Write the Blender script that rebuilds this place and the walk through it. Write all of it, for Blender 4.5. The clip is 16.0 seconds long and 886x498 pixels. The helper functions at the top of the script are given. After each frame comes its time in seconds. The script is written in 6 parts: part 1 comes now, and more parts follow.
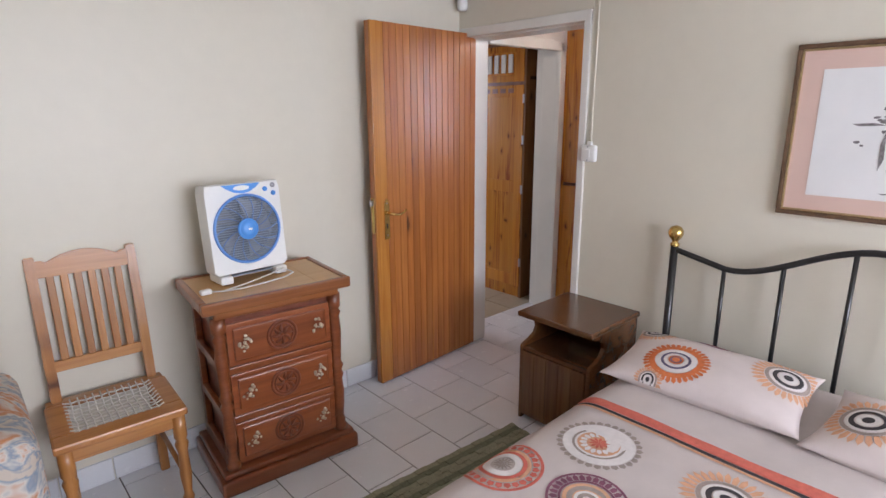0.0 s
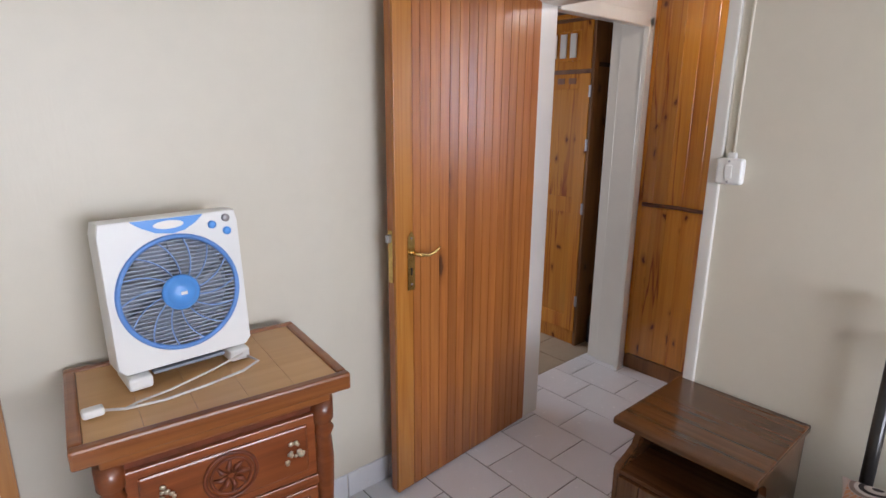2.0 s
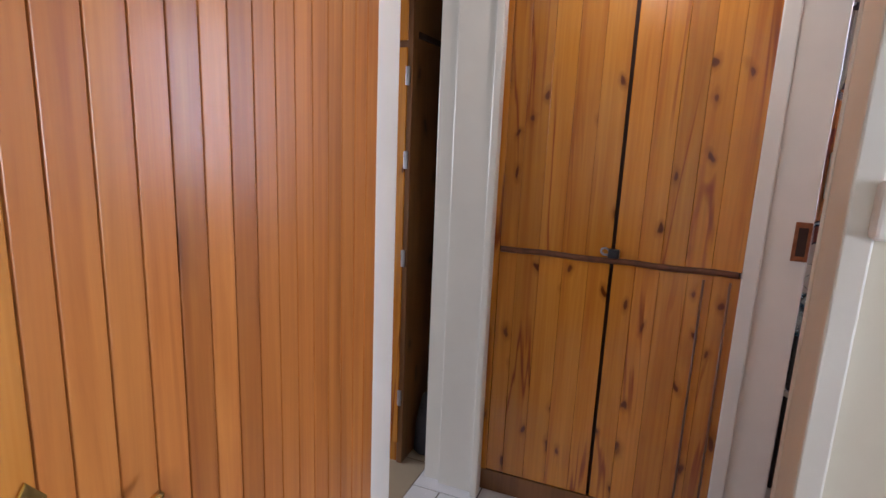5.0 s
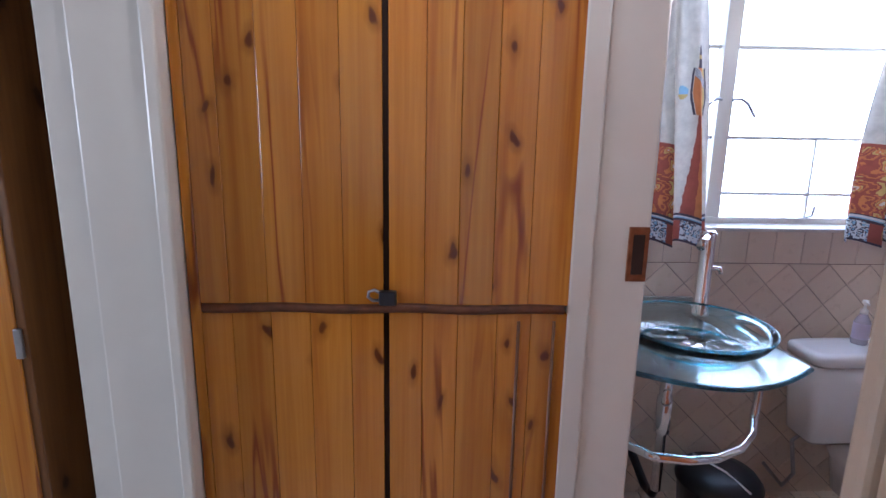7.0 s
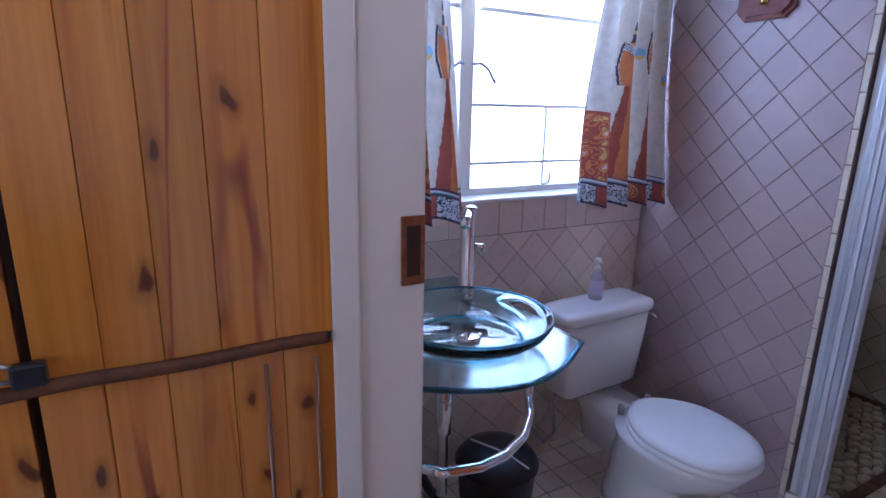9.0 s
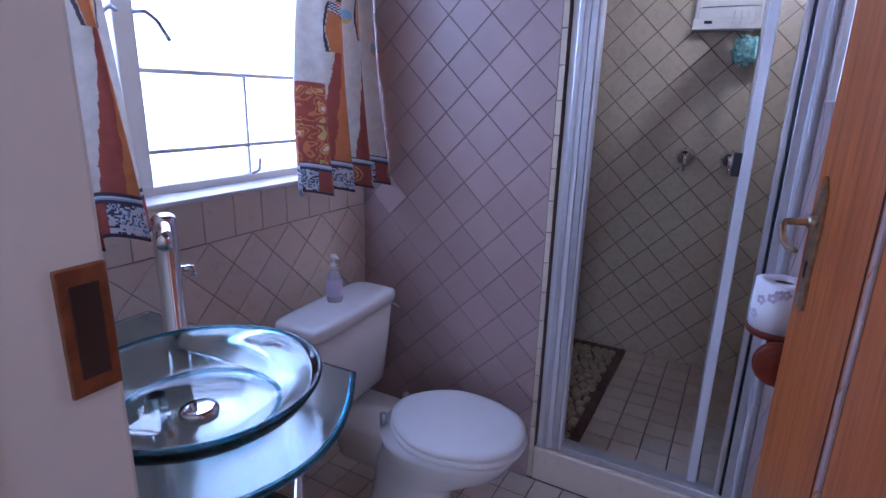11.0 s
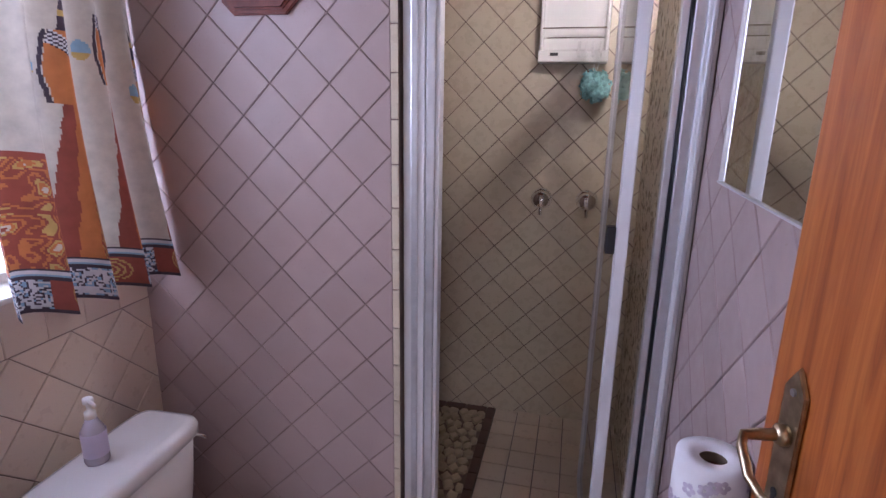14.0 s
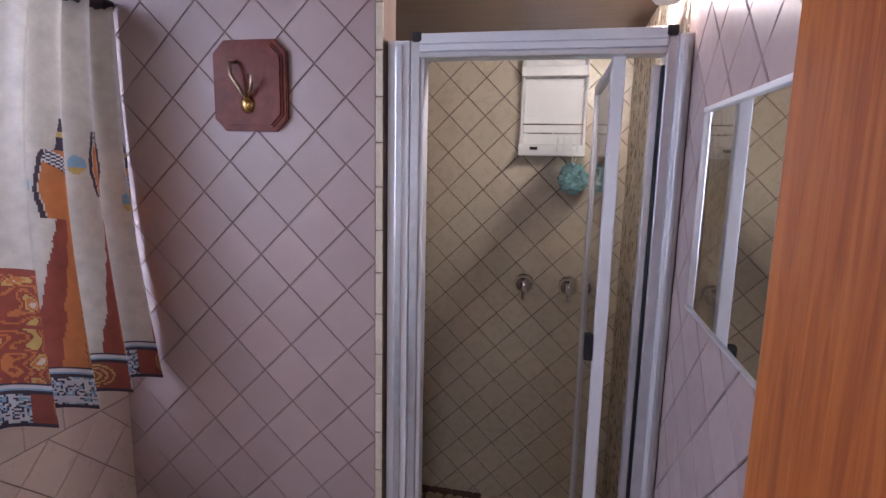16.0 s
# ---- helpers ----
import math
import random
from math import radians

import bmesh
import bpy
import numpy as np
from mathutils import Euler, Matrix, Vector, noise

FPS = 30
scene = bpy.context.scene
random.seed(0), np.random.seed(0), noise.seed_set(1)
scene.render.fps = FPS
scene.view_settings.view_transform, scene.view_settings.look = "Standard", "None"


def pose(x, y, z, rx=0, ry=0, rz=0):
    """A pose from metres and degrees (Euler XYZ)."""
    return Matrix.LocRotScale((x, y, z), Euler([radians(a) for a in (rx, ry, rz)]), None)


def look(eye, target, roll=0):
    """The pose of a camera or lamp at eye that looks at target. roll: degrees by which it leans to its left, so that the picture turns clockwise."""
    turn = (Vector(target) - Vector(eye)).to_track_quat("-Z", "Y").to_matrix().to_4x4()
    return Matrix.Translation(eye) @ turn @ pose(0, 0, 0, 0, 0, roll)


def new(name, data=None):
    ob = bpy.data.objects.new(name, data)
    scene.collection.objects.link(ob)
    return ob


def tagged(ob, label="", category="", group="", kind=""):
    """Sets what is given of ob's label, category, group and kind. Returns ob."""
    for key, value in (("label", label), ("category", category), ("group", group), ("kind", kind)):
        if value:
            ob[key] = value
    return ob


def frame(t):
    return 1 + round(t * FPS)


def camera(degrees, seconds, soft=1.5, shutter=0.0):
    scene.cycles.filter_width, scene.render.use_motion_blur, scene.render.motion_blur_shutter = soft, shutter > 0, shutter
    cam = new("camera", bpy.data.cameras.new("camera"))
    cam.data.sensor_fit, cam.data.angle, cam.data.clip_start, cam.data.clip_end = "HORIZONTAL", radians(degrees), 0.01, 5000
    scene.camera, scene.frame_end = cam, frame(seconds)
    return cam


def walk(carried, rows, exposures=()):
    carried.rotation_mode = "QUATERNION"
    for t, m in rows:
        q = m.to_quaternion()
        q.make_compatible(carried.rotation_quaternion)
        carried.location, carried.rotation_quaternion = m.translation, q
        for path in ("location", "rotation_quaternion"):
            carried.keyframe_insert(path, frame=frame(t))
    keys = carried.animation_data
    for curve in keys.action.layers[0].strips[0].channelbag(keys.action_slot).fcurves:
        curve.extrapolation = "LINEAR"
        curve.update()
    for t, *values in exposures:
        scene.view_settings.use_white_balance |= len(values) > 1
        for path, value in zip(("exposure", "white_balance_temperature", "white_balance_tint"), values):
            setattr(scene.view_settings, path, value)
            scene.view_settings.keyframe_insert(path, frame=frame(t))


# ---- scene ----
cam = camera(78.2, 16.0)
PATH = [
    (0, (-0.14, -0.023, 1.569), (1.17, 1.406, 1.076), -0.4),
    (0.5, (-0.003, 0.158, 1.579), (1.278, 1.612, 1.087), -0.4),
    (1, (0.148, 0.368, 1.561), (1.419, 1.83, 1.065), -0.2),
    (1.5, (0.31, 0.564, 1.562), (1.568, 2.035, 1.06), 0.1),
    (2, (0.442, 0.799, 1.537), (1.706, 2.269, 1.044), 0.4),
    (2.5, (0.572, 1.029, 1.52), (1.86, 2.476, 1.021), 0.8),
    (3, (0.707, 1.193, 1.509), (2.048, 2.592, 1.014), 1.3),
    (3.5, (0.844, 1.362, 1.508), (2.268, 2.676, 1.01), 1.7),
    (3.7, (0.898, 1.435, 1.506), (2.38, 2.684, 1.011), 2.0),
    (5.8, (1.731, 1.964, 1.395), (3.65, 2.361, 0.992), 1.5),
    (6, (1.827, 1.959, 1.405), (3.754, 2.285, 0.982), 1.3),
    (6.5, (2.02, 1.902, 1.432), (3.964, 2.039, 0.982), 1.2),
    (7, (2.164, 1.909, 1.414), (4.118, 1.849, 0.994), 1.0),
    (7.5, (2.244, 1.936, 1.432), (4.171, 1.629, 0.995), 1.2),
    (8, (2.336, 1.915, 1.422), (4.203, 1.345, 0.984), 1.1),
    (8.5, (2.433, 1.873, 1.404), (4.224, 1.11, 0.947), 1.1),
    (9, (2.506, 1.841, 1.395), (4.199, 0.9, 0.897), 1.2),
    (9.5, (2.596, 1.813, 1.384), (4.149, 0.668, 0.856), 1.3),
    (10, (2.688, 1.801, 1.376), (4.039, 0.428, 0.839), 1.7),
    (10.2, (2.717, 1.787, 1.366), (3.976, 0.33, 0.823), 1.8),
    (12.3, (2.935, 1.416, 1.393), (3.491, -0.433, 0.874), 0.8),
    (12.5, (2.935, 1.363, 1.399), (3.464, -0.495, 0.882), 0.9),
    (13, (2.928, 1.267, 1.439), (3.418, -0.602, 0.921), 0.8),
    (13.5, (2.933, 1.239, 1.47), (3.397, -0.636, 0.951), 0.9),
    (14, (2.939, 1.237, 1.504), (3.386, -0.643, 0.988), 0.9),
    (14.5, (2.938, 1.242, 1.546), (3.366, -0.647, 1.05), 1.0),
    (15, (2.939, 1.249, 1.581), (3.354, -0.654, 1.128), 1.2),
    (15.5, (2.936, 1.249, 1.609), (3.348, -0.667, 1.209), 1.3),
    (16, (2.927, 1.243, 1.635), (3.342, -0.687, 1.315), 1.2),
]
LIGHTNESS = [(0.0, 0.15, 6150, 17), (3.5, 0.25, 6250, 15), (6.0, 0.4, 5700, 15), (7.0, 0.4, 5350, 15), (8.0, 0.4, 5200, 17), (9.0, 0.12, 4750, 21), (10.2, -0.35, 4600, 25), (12.3, 0.43, 5450, 31), (14.0, 0.25, 6000, 29), (16.0, 0.02, 6150, 24)]
walk(cam, [(t, look(eye, target, roll)) for t, eye, target, roll in PATH], LIGHTNESS)

# ---- world and lights ----
world = bpy.data.worlds.new("sky")
scene.world = world
world.use_nodes = True
_wn = world.node_tree
_sky = _wn.nodes.new("ShaderNodeTexSky")
_sky.sky_type, _sky.sun_disc = "NISHITA", False
_sky.sun_elevation, _sky.sun_rotation = radians(50), radians(75)
_wn.links.new(_sky.outputs[0], _wn.nodes["Background"].inputs[0])
_wn.nodes["Background"].inputs[1].default_value = 0.15


def area_lamp(name, m, sx, sy, power, colour):
    d = bpy.data.lights.new(name, "AREA")
    d.shape, d.size, d.size_y, d.energy, d.color = "RECTANGLE", sx, sy, power, colour
    ob = new(name, d)
    ob.matrix_world = m
    return ob


_sun = bpy.data.lights.new("sun", "SUN")
_sun.energy, _sun.angle, _sun.color = 3.0, radians(0.5), (1.0, 0.95, 0.88)
_so = new("sun", _sun)
_so.matrix_world = look((9, -3, 9), (0, 0, 0))
# daylight in the window openings; the next room's opening is added
area_lamp("bath_window_daylight", look((4.20, 0.62, 1.62), (3.0, 0.62, 1.35)), 1.0, 0.95, 15, (0.66, 0.77, 1.0))
area_lamp("bedroom_window_daylight", look((0.9, -2.38, 1.45), (1.5, 0.0, 0.3)), 2.0, 1.1, 74, (0.90, 0.93, 1.0))
# unseen source, added to brighten the passage floor and the wardrobe
area_lamp("next_room_added_fill", look((2.1, 5.19, 1.45), (2.85, 2.4, 0.2)), 1.1, 1.0, 28, (0.92, 0.95, 1.0))




def bulb(name, at, power, colour, radius):
    d = bpy.data.lights.new(name, "POINT")
    d.energy, d.color, d.shadow_soft_size = power, colour, radius
    ob = new(name, d)
    ob.location = at


# added fill for the passage and cupboard, no lamp known there
bulb("passage_fill", (2.90, 1.95, 2.08), 4.5, (1.0, 0.93, 0.84), 0.05)
bulb("shower_bulb", (2.716, -0.15, 2.045), 28.0, (1.0, 0.94, 0.83), 0.025)


# ---- materials ----
class Mat:
    def __init__(self, name):
        self.m = bpy.data.materials.new(name)
        self.m.use_nodes = True
        self.t = self.m.node_tree
        self.b = self.t.nodes["Principled BSDF"]

    def n(self, kind, operation="", data_type="", blend_type=""):
        node = self.t.nodes.new("ShaderNode" + kind)
        if operation:
            node.operation = operation
        if data_type:
            node.data_type, node.blend_type = data_type, blend_type
        return node

    def link(self, a, b):
        self.t.links.new(a, b)

    def coords(self, scale=(1, 1, 1), spread=0.0):
        tc, mp = self.n("TexCoord"), self.n("Mapping")
        mp.inputs["Scale"].default_value = scale
        src = tc.outputs["Object"]
        if spread:
            oi, mul, add = self.n("ObjectInfo"), self.n("Math", operation="MULTIPLY"), self.n("VectorMath", operation="ADD")
            mul.inputs[1].default_value = spread
            self.link(oi.outputs["Random"], mul.inputs[0])
            self.link(src, add.inputs[0])
            self.link(mul.outputs[0], add.inputs[1])
            src = add.outputs[0]
        self.link(src, mp.inputs[0])
        return mp.outputs[0]

    def noise(self, vec, scale, detail=4, rough=0.55, dist=0.0):
        nd = self.n("TexNoise")
        nd.inputs["Scale"].default_value, nd.inputs["Detail"].default_value = scale, detail
        nd.inputs["Roughness"].default_value, nd.inputs["Distortion"].default_value = rough, dist
        self.link(vec, nd.inputs["Vector"])
        return nd.outputs["Fac"]

    def ramp(self, fac, stops):
        r = self.n("ValToRGB")
        e = r.color_ramp.elements
        while len(e) < len(stops):
            e.new(0.5)
        for el, (p, c) in zip(e, stops):
            el.position, el.color = p, (*c, 1) if len(c) == 3 else c
        self.link(fac, r.inputs[0])
        return r.outputs[0]

    def mix(self, fac, a, b, blend="MIX"):
        mx = self.n("Mix", data_type="RGBA", blend_type=blend)
        for src, i in ((fac, 0), (a, 6), (b, 7)):
            if hasattr(src, "links"):
                self.link(src, mx.inputs[i])
            else:
                mx.inputs[i].default_value = src if i == 0 else (*src, 1)
        return mx.outputs[2]

    def bump(self, fac, strength, distance=0.002):
        bp = self.n("Bump")
        bp.inputs["Strength"].default_value, bp.inputs["Distance"].default_value = strength, distance
        self.link(fac, bp.inputs["Height"])
        self.link(bp.outputs[0], self.b.inputs["Normal"])

    def set(self, **kw):
        for k, v in kw.items():
            self.b.inputs[k.replace("_", " ")].default_value = v
        return self


def c3(h, k=1.0):
    return tuple(v * k for v in h)


def plain(name, colour, rough=0.5, metal=0.0, vary=0.08, scale=6.0, bump=0.0, bscale=120.0, coat=0.0):
    m = Mat(name)
    v = m.coords()
    big, fine = m.noise(v, scale), m.noise(v, bscale, 3)
    lo, hi = c3(colour, 1 - vary), c3(colour, 1 + vary)
    base = m.ramp(big, [(0.3, lo), (0.7, hi)])
    m.link(base, m.b.inputs["Base Color"])
    rr = m.ramp(fine, [(0.2, c3((1, 1, 1), max(rough - 0.02, 0))), (0.8, c3((1, 1, 1), min(rough + 0.02, 1)))])
    m.link(rr, m.b.inputs["Roughness"])
    m.set(Metallic=metal, Coat_Weight=coat)
    if bump:
        m.bump(fine, bump, 0.001)
    return m.m


def timber(name, light, mid, dark, axis=2, rough=0.32, knots=0.5, coat=0.3, spread=7.0, grain=1.0, knot_scale=5.0, thin=0, resin=0.0):
    """Varnished wood: streaks along one axis, knots with a dark eye, tone that differs from piece to piece."""
    m = Mat(name)
    sc = [14.0 * grain] * 3
    sc[axis] = 0.7 * grain
    v = m.coords(sc, spread)
    flat = m.coords([1.0 if i != axis else 0.34 for i in range(3)], spread)
    streak = m.noise(v, 1.0, 5, 0.6, 1.1)
    fine = m.noise(m.coords([90 if i != axis else 2.0 for i in range(3)], spread), 1.0, 3)
    base = m.ramp(streak, [(0.25, dark), (0.45, mid), (0.62, light), (0.8, mid)])
    base = m.mix(0.28, base, m.ramp(fine, [(0.3, c3(dark)), (0.7, c3(light))]), "MIX")
    wide = m.noise(flat, 1.7, 2)
    base = m.mix(0.5, base, m.ramp(wide, [(0.3, c3((1, 1, 1), 0.72)), (0.7, (1, 1, 1))]), "MULTIPLY")
    oi = m.n("ObjectInfo")
    tone = m.ramp(oi.outputs["Random"], [(0.0, (0.74, 0.72, 0.68)), (1.0, (1.08, 1.05, 1.0))])
    base = m.mix(0.8 if spread else 0.0, base, tone, "MULTIPLY")
    if resin:
        rv = m.noise(m.coords([9.0 if i != axis else 0.55 for i in range(3)], spread), 1.0, 3, 0.5, 0.6)
        line = m.ramp(rv, [(0.475, (0, 0, 0)), (0.495, (1, 1, 1)), (0.505, (1, 1, 1)), (0.525, (0, 0, 0))])
        keep = m.ramp(m.noise(m.coords([2.2 if i != axis else 1.1 for i in range(3)], spread + 1), 1.0, 2), [(0.46, (0, 0, 0)), (0.60, c3((1, 1, 1), resin))])
        rm = m.n("Math", operation="MULTIPLY")
        m.link(line, rm.inputs[0])
        m.link(keep, rm.inputs[1])
        base = m.mix(rm.outputs[0], base, (dark[0] * 0.62, dark[1] * 0.42, dark[2] * 0.5))
    if knots:
        vo = m.n("TexVoronoi")
        vo.inputs["Scale"].default_value = knot_scale
        kv = m.coords([1.0 if i != axis else 0.55 for i in range(3)], spread)
        vo.voronoi_dimensions = "2D"
        sp, cb = m.n("SeparateXYZ"), m.n("CombineXYZ")
        m.link(kv, sp.inputs[0])
        flat_axes = [i for i in range(3) if i != thin]
        m.link(sp.outputs[flat_axes[0]], cb.inputs[0])
        m.link(sp.outputs[flat_axes[1]], cb.inputs[1])
        wob, wv = m.n("TexNoise"), m.n("VectorMath", operation="MULTIPLY_ADD")
        wob.inputs["Scale"].default_value, wob.inputs["Detail"].default_value = 9.0, 3.0
        m.link(cb.outputs[0], wob.inputs["Vector"])
        m.link(wob.outputs["Color"], wv.inputs[0])
        wv.inputs[1].default_value = (0.10, 0.10, 0.10)
        m.link(cb.outputs[0], wv.inputs[2])
        m.link(wv.outputs[0], vo.inputs["Vector"])
        k = m.ramp(vo.outputs["Distance"], [(0.0, (1, 1, 1)), (0.045, (0.95, 0.95, 0.95)), (0.075, (0.35, 0.35, 0.35)), (0.17, (0, 0, 0))])
        sel = m.n("Math", operation="GREATER_THAN")
        sep = m.n("SeparateColor")
        m.link(vo.outputs["Color"], sep.inputs[0])
        m.link(sep.outputs[0], sel.inputs[0])
        sel.inputs[1].default_value = 1 - knots
        kk = m.n("Math", operation="MULTIPLY")
        m.link(k, kk.inputs[0])
        m.link(sel.outputs[0], kk.inputs[1])
        base = m.mix(kk.outputs[0], base, (dark[0] * 0.30, dark[1] * 0.24, dark[2] * 0.24))
    m.link(base, m.b.inputs["Base Color"])
    m.set(Roughness=rough, Coat_Weight=coat, Coat_Roughness=0.18)
    m.bump(fine, 0.12, 0.0006)
    return m.m


def glass(name, colour, ior=1.45, rough=0.0):
    m = Mat(name)
    m.set(Base_Color=(*colour, 1), Transmission_Weight=1.0, Roughness=rough, IOR=ior)
    return m.m


def wall_paint(name, colour):
    m = Mat(name)
    v = m.coords()
    a, b, c = m.noise(v, 0.9, 3), m.noise(v, 14, 5), m.noise(m.coords((30, 30, 9)), 1.5, 4)
    base = m.ramp(a, [(0.3, c3(colour, 0.955)), (0.7, c3(colour, 1.03))])
    base = m.mix(0.35, base, m.ramp(b, [(0.3, c3(colour, 0.95)), (0.7, c3(colour, 1.03))]))
    m.link(base, m.b.inputs["Base Color"])
    m.set(Roughness=0.42)
    m.bump(c, 0.22, 0.0025)
    return m.m


def glaze(name, colour, second, rough=0.16, tone=0.12):
    """Glazed ceramic tile with clouded colour and a tone that differs from tile to tile."""
    m = Mat(name)
    v = m.coords((1, 1, 1), 9.0)
    base = m.mix(m.noise(v, 9, 4), colour, second)
    spots = m.ramp(m.noise(v, 160, 2), [(0.66, (1, 1, 1)), (0.74, (0.84, 0.8, 0.76))])
    base = m.mix(0.6, base, spots, "MULTIPLY")
    oi = m.n("ObjectInfo")
    base = m.mix(1.0, base, m.ramp(oi.outputs["Random"], [(0, c3((1, 1, 1), 1 - tone)), (1, (1, 1, 1))]), "MULTIPLY")
    m.link(base, m.b.inputs["Base Color"])
    m.link(m.ramp(m.noise(v, 30, 3), [(0.3, c3((1, 1, 1), rough)), (0.7, c3((1, 1, 1), rough + 0.14))]), m.b.inputs["Roughness"])
    m.bump(m.noise(v, 12, 3), 0.10, 0.003)
    return m.m


CREAM = wall_paint("cream_wall_paint", (0.71, 0.66, 0.55))
WHITE_PAINT = plain("white_gloss_paint", (0.74, 0.72, 0.67), 0.3, vary=0.03, bump=0.03, bscale=30, coat=0.2)
WHITE_PLASTIC = plain("white_plastic", (0.82, 0.82, 0.80), 0.35, vary=0.02)
FLOOR_TILE = glaze("white_floor_tile", (0.82, 0.83, 0.86), (0.76, 0.77, 0.80), 0.14, 0.08)
HALL_TILE = glaze("sandy_floor_tile", (0.50, 0.42, 0.30), (0.40, 0.33, 0.24), 0.3, 0.15)
GROUT = plain("dark_grout", (0.12, 0.11, 0.10), 0.9, vary=0.25, bump=0.3)
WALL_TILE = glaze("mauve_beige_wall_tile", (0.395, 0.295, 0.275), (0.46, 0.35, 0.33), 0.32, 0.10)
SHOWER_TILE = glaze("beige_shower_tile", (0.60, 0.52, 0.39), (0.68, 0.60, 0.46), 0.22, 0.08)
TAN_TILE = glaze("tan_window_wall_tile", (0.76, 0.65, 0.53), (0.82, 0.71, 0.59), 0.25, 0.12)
BROWN_GROUT = plain("brown_grout", (0.23, 0.165, 0.14), 0.9, vary=0.3, bump=0.3)
DOOR_PINE = timber("varnished_pine_door", (0.56, 0.215, 0.048), (0.44, 0.145, 0.03), (0.28, 0.075, 0.014), 2, 0.36, 0.22, 0.22, 5.0, 1.1, 3.6, 1)
EDGE_PINE = timber("golden_pine_stile", (0.60, 0.27, 0.055), (0.50, 0.20, 0.035), (0.36, 0.12, 0.02), 2, 0.26, 0.2, 0.5, 5.0, 1.1, 3.6, 1)
BATH_PINE = timber("orange_pine_bathroom_door", (0.56, 0.175, 0.037), (0.42, 0.10, 0.018), (0.20, 0.040, 0.008), 2, 0.3, 0.0, 0.4, 0.0, 5.5, 2.5, 1, 0.4)
KNOTTY = timber("knotty_pine", (0.70, 0.305, 0.036), (0.58, 0.22, 0.022), (0.36, 0.098, 0.012), 2, 0.17, 0.55, 0.7, 6.0, 0.7, 7.5, 0, 0.9)
# dark pine trim; also carries the shade on the wardrobe's side as colour
KNOTTY_DARK = timber("dark_and_shaded_knotty_pine", (0.26, 0.115, 0.035), (0.20, 0.08, 0.022), (0.11, 0.04, 0.012), 2, 0.3, 0.6, 0.4, 6.0, 0.8, 5.0, 1)
CHAIR_PINE = timber("honey_pine", (0.56, 0.26, 0.075), (0.47, 0.195, 0.05), (0.33, 0.12, 0.03), 2, 0.35, 0.12, 0.3, 2.0, 1.6)
SEAT_PINE = timber("honey_pine_flat", (0.56, 0.26, 0.075), (0.47, 0.195, 0.05), (0.33, 0.12, 0.03), 0, 0.35, 0.12, 0.3, 2.0, 1.6)
CHEST_WOOD = timber("reddish_carved_wood", (0.32, 0.095, 0.03), (0.25, 0.065, 0.02), (0.15, 0.036, 0.012), 0, 0.3, 0.0, 0.4, 3.0, 1.2)
# darker copy of the chest wood: recess shade as colour, also the dark carving
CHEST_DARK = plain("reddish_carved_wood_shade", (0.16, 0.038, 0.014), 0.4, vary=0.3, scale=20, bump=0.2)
CHEST_EDGE = timber("brown_table_edge", (0.42, 0.15, 0.04), (0.33, 0.105, 0.026), (0.20, 0.06, 0.016), 0, 0.3, 0.0, 0.4, 3.0, 1.2)
CHEST_TOP = timber("pale_oak_panel", (0.72, 0.43, 0.18), (0.68, 0.385, 0.15), (0.60, 0.32, 0.115), 0, 0.36, 0.0, 0.2, 0.0, 0.8)
IMBUIA = timber("dark_stained_pine", (0.20, 0.085, 0.032), (0.145, 0.056, 0.02), (0.07, 0.026, 0.01), 1, 0.22, 0.15, 0.5, 3.0, 1.2)
IMBUIA_V = timber("dark_stained_pine_upright", (0.20, 0.085, 0.032), (0.145, 0.056, 0.02), (0.07, 0.026, 0.01), 2, 0.25, 0.15, 0.5, 3.0, 1.2)
CEIL_WOOD = timber("dark_ceiling_boards", (0.16, 0.06, 0.028), (0.12, 0.042, 0.02), (0.07, 0.024, 0.012), 0, 0.35, 0.2, 0.3, 0.0, 1.0)
MAHOGANY = timber("red_mahogany", (0.22, 0.045, 0.022), (0.16, 0.03, 0.014), (0.09, 0.016, 0.008), 2, 0.42, 0.0, 0.1, 0.0, 1.5)
MAHOGANY.node_tree.nodes["Principled BSDF"].inputs["Specular IOR Level"].default_value = 0.12
GAP = plain("dark_gap", (0.035, 0.014, 0.008), 0.8, vary=0.3)
BRASS = plain("worn_brass", (0.62, 0.44, 0.16), 0.26, 1.0, 0.2, 30)
OLD_BRASS = plain("antique_brass", (0.40, 0.31, 0.20), 0.32, 1.0, 0.35, 50, 0.3)
CHROME = plain("chrome", (0.86, 0.86, 0.88), 0.07, 1.0, 0.02)
STEEL = plain("dull_steel", (0.45, 0.45, 0.47), 0.35, 1.0, 0.1, 40)
ALU = plain("brushed_aluminium", (0.66, 0.67, 0.70), 0.3, 0.75, 0.06, 30)
ALU_WHITE = plain("white_coated_aluminium", (0.76, 0.77, 0.79), 0.3, 0.1, 0.03)
BLACK_IRON = plain("black_painted_iron", (0.018, 0.017, 0.018), 0.3, 0.2, 0.2, 30, coat=0.3)
BLACK_PLASTIC = plain("black_plastic", (0.012, 0.012, 0.014), 0.4, vary=0.2)
CERAMIC = plain("white_ceramic", (0.80, 0.80, 0.79), 0.08, vary=0.015, coat=0.6)
BLUE = plain("blue_plastic", (0.10, 0.33, 0.80), 0.3, vary=0.04)
BLUE_RING = plain("blue_grille_plastic", (0.12, 0.28, 0.66), 0.35, vary=0.05)
GREY_BLADE = plain("smoky_grille_plastic", (0.40, 0.46, 0.58), 0.4, vary=0.05)
FAN_DARK = plain("dark_fan_recess", (0.24, 0.27, 0.33), 0.5, vary=0.1)
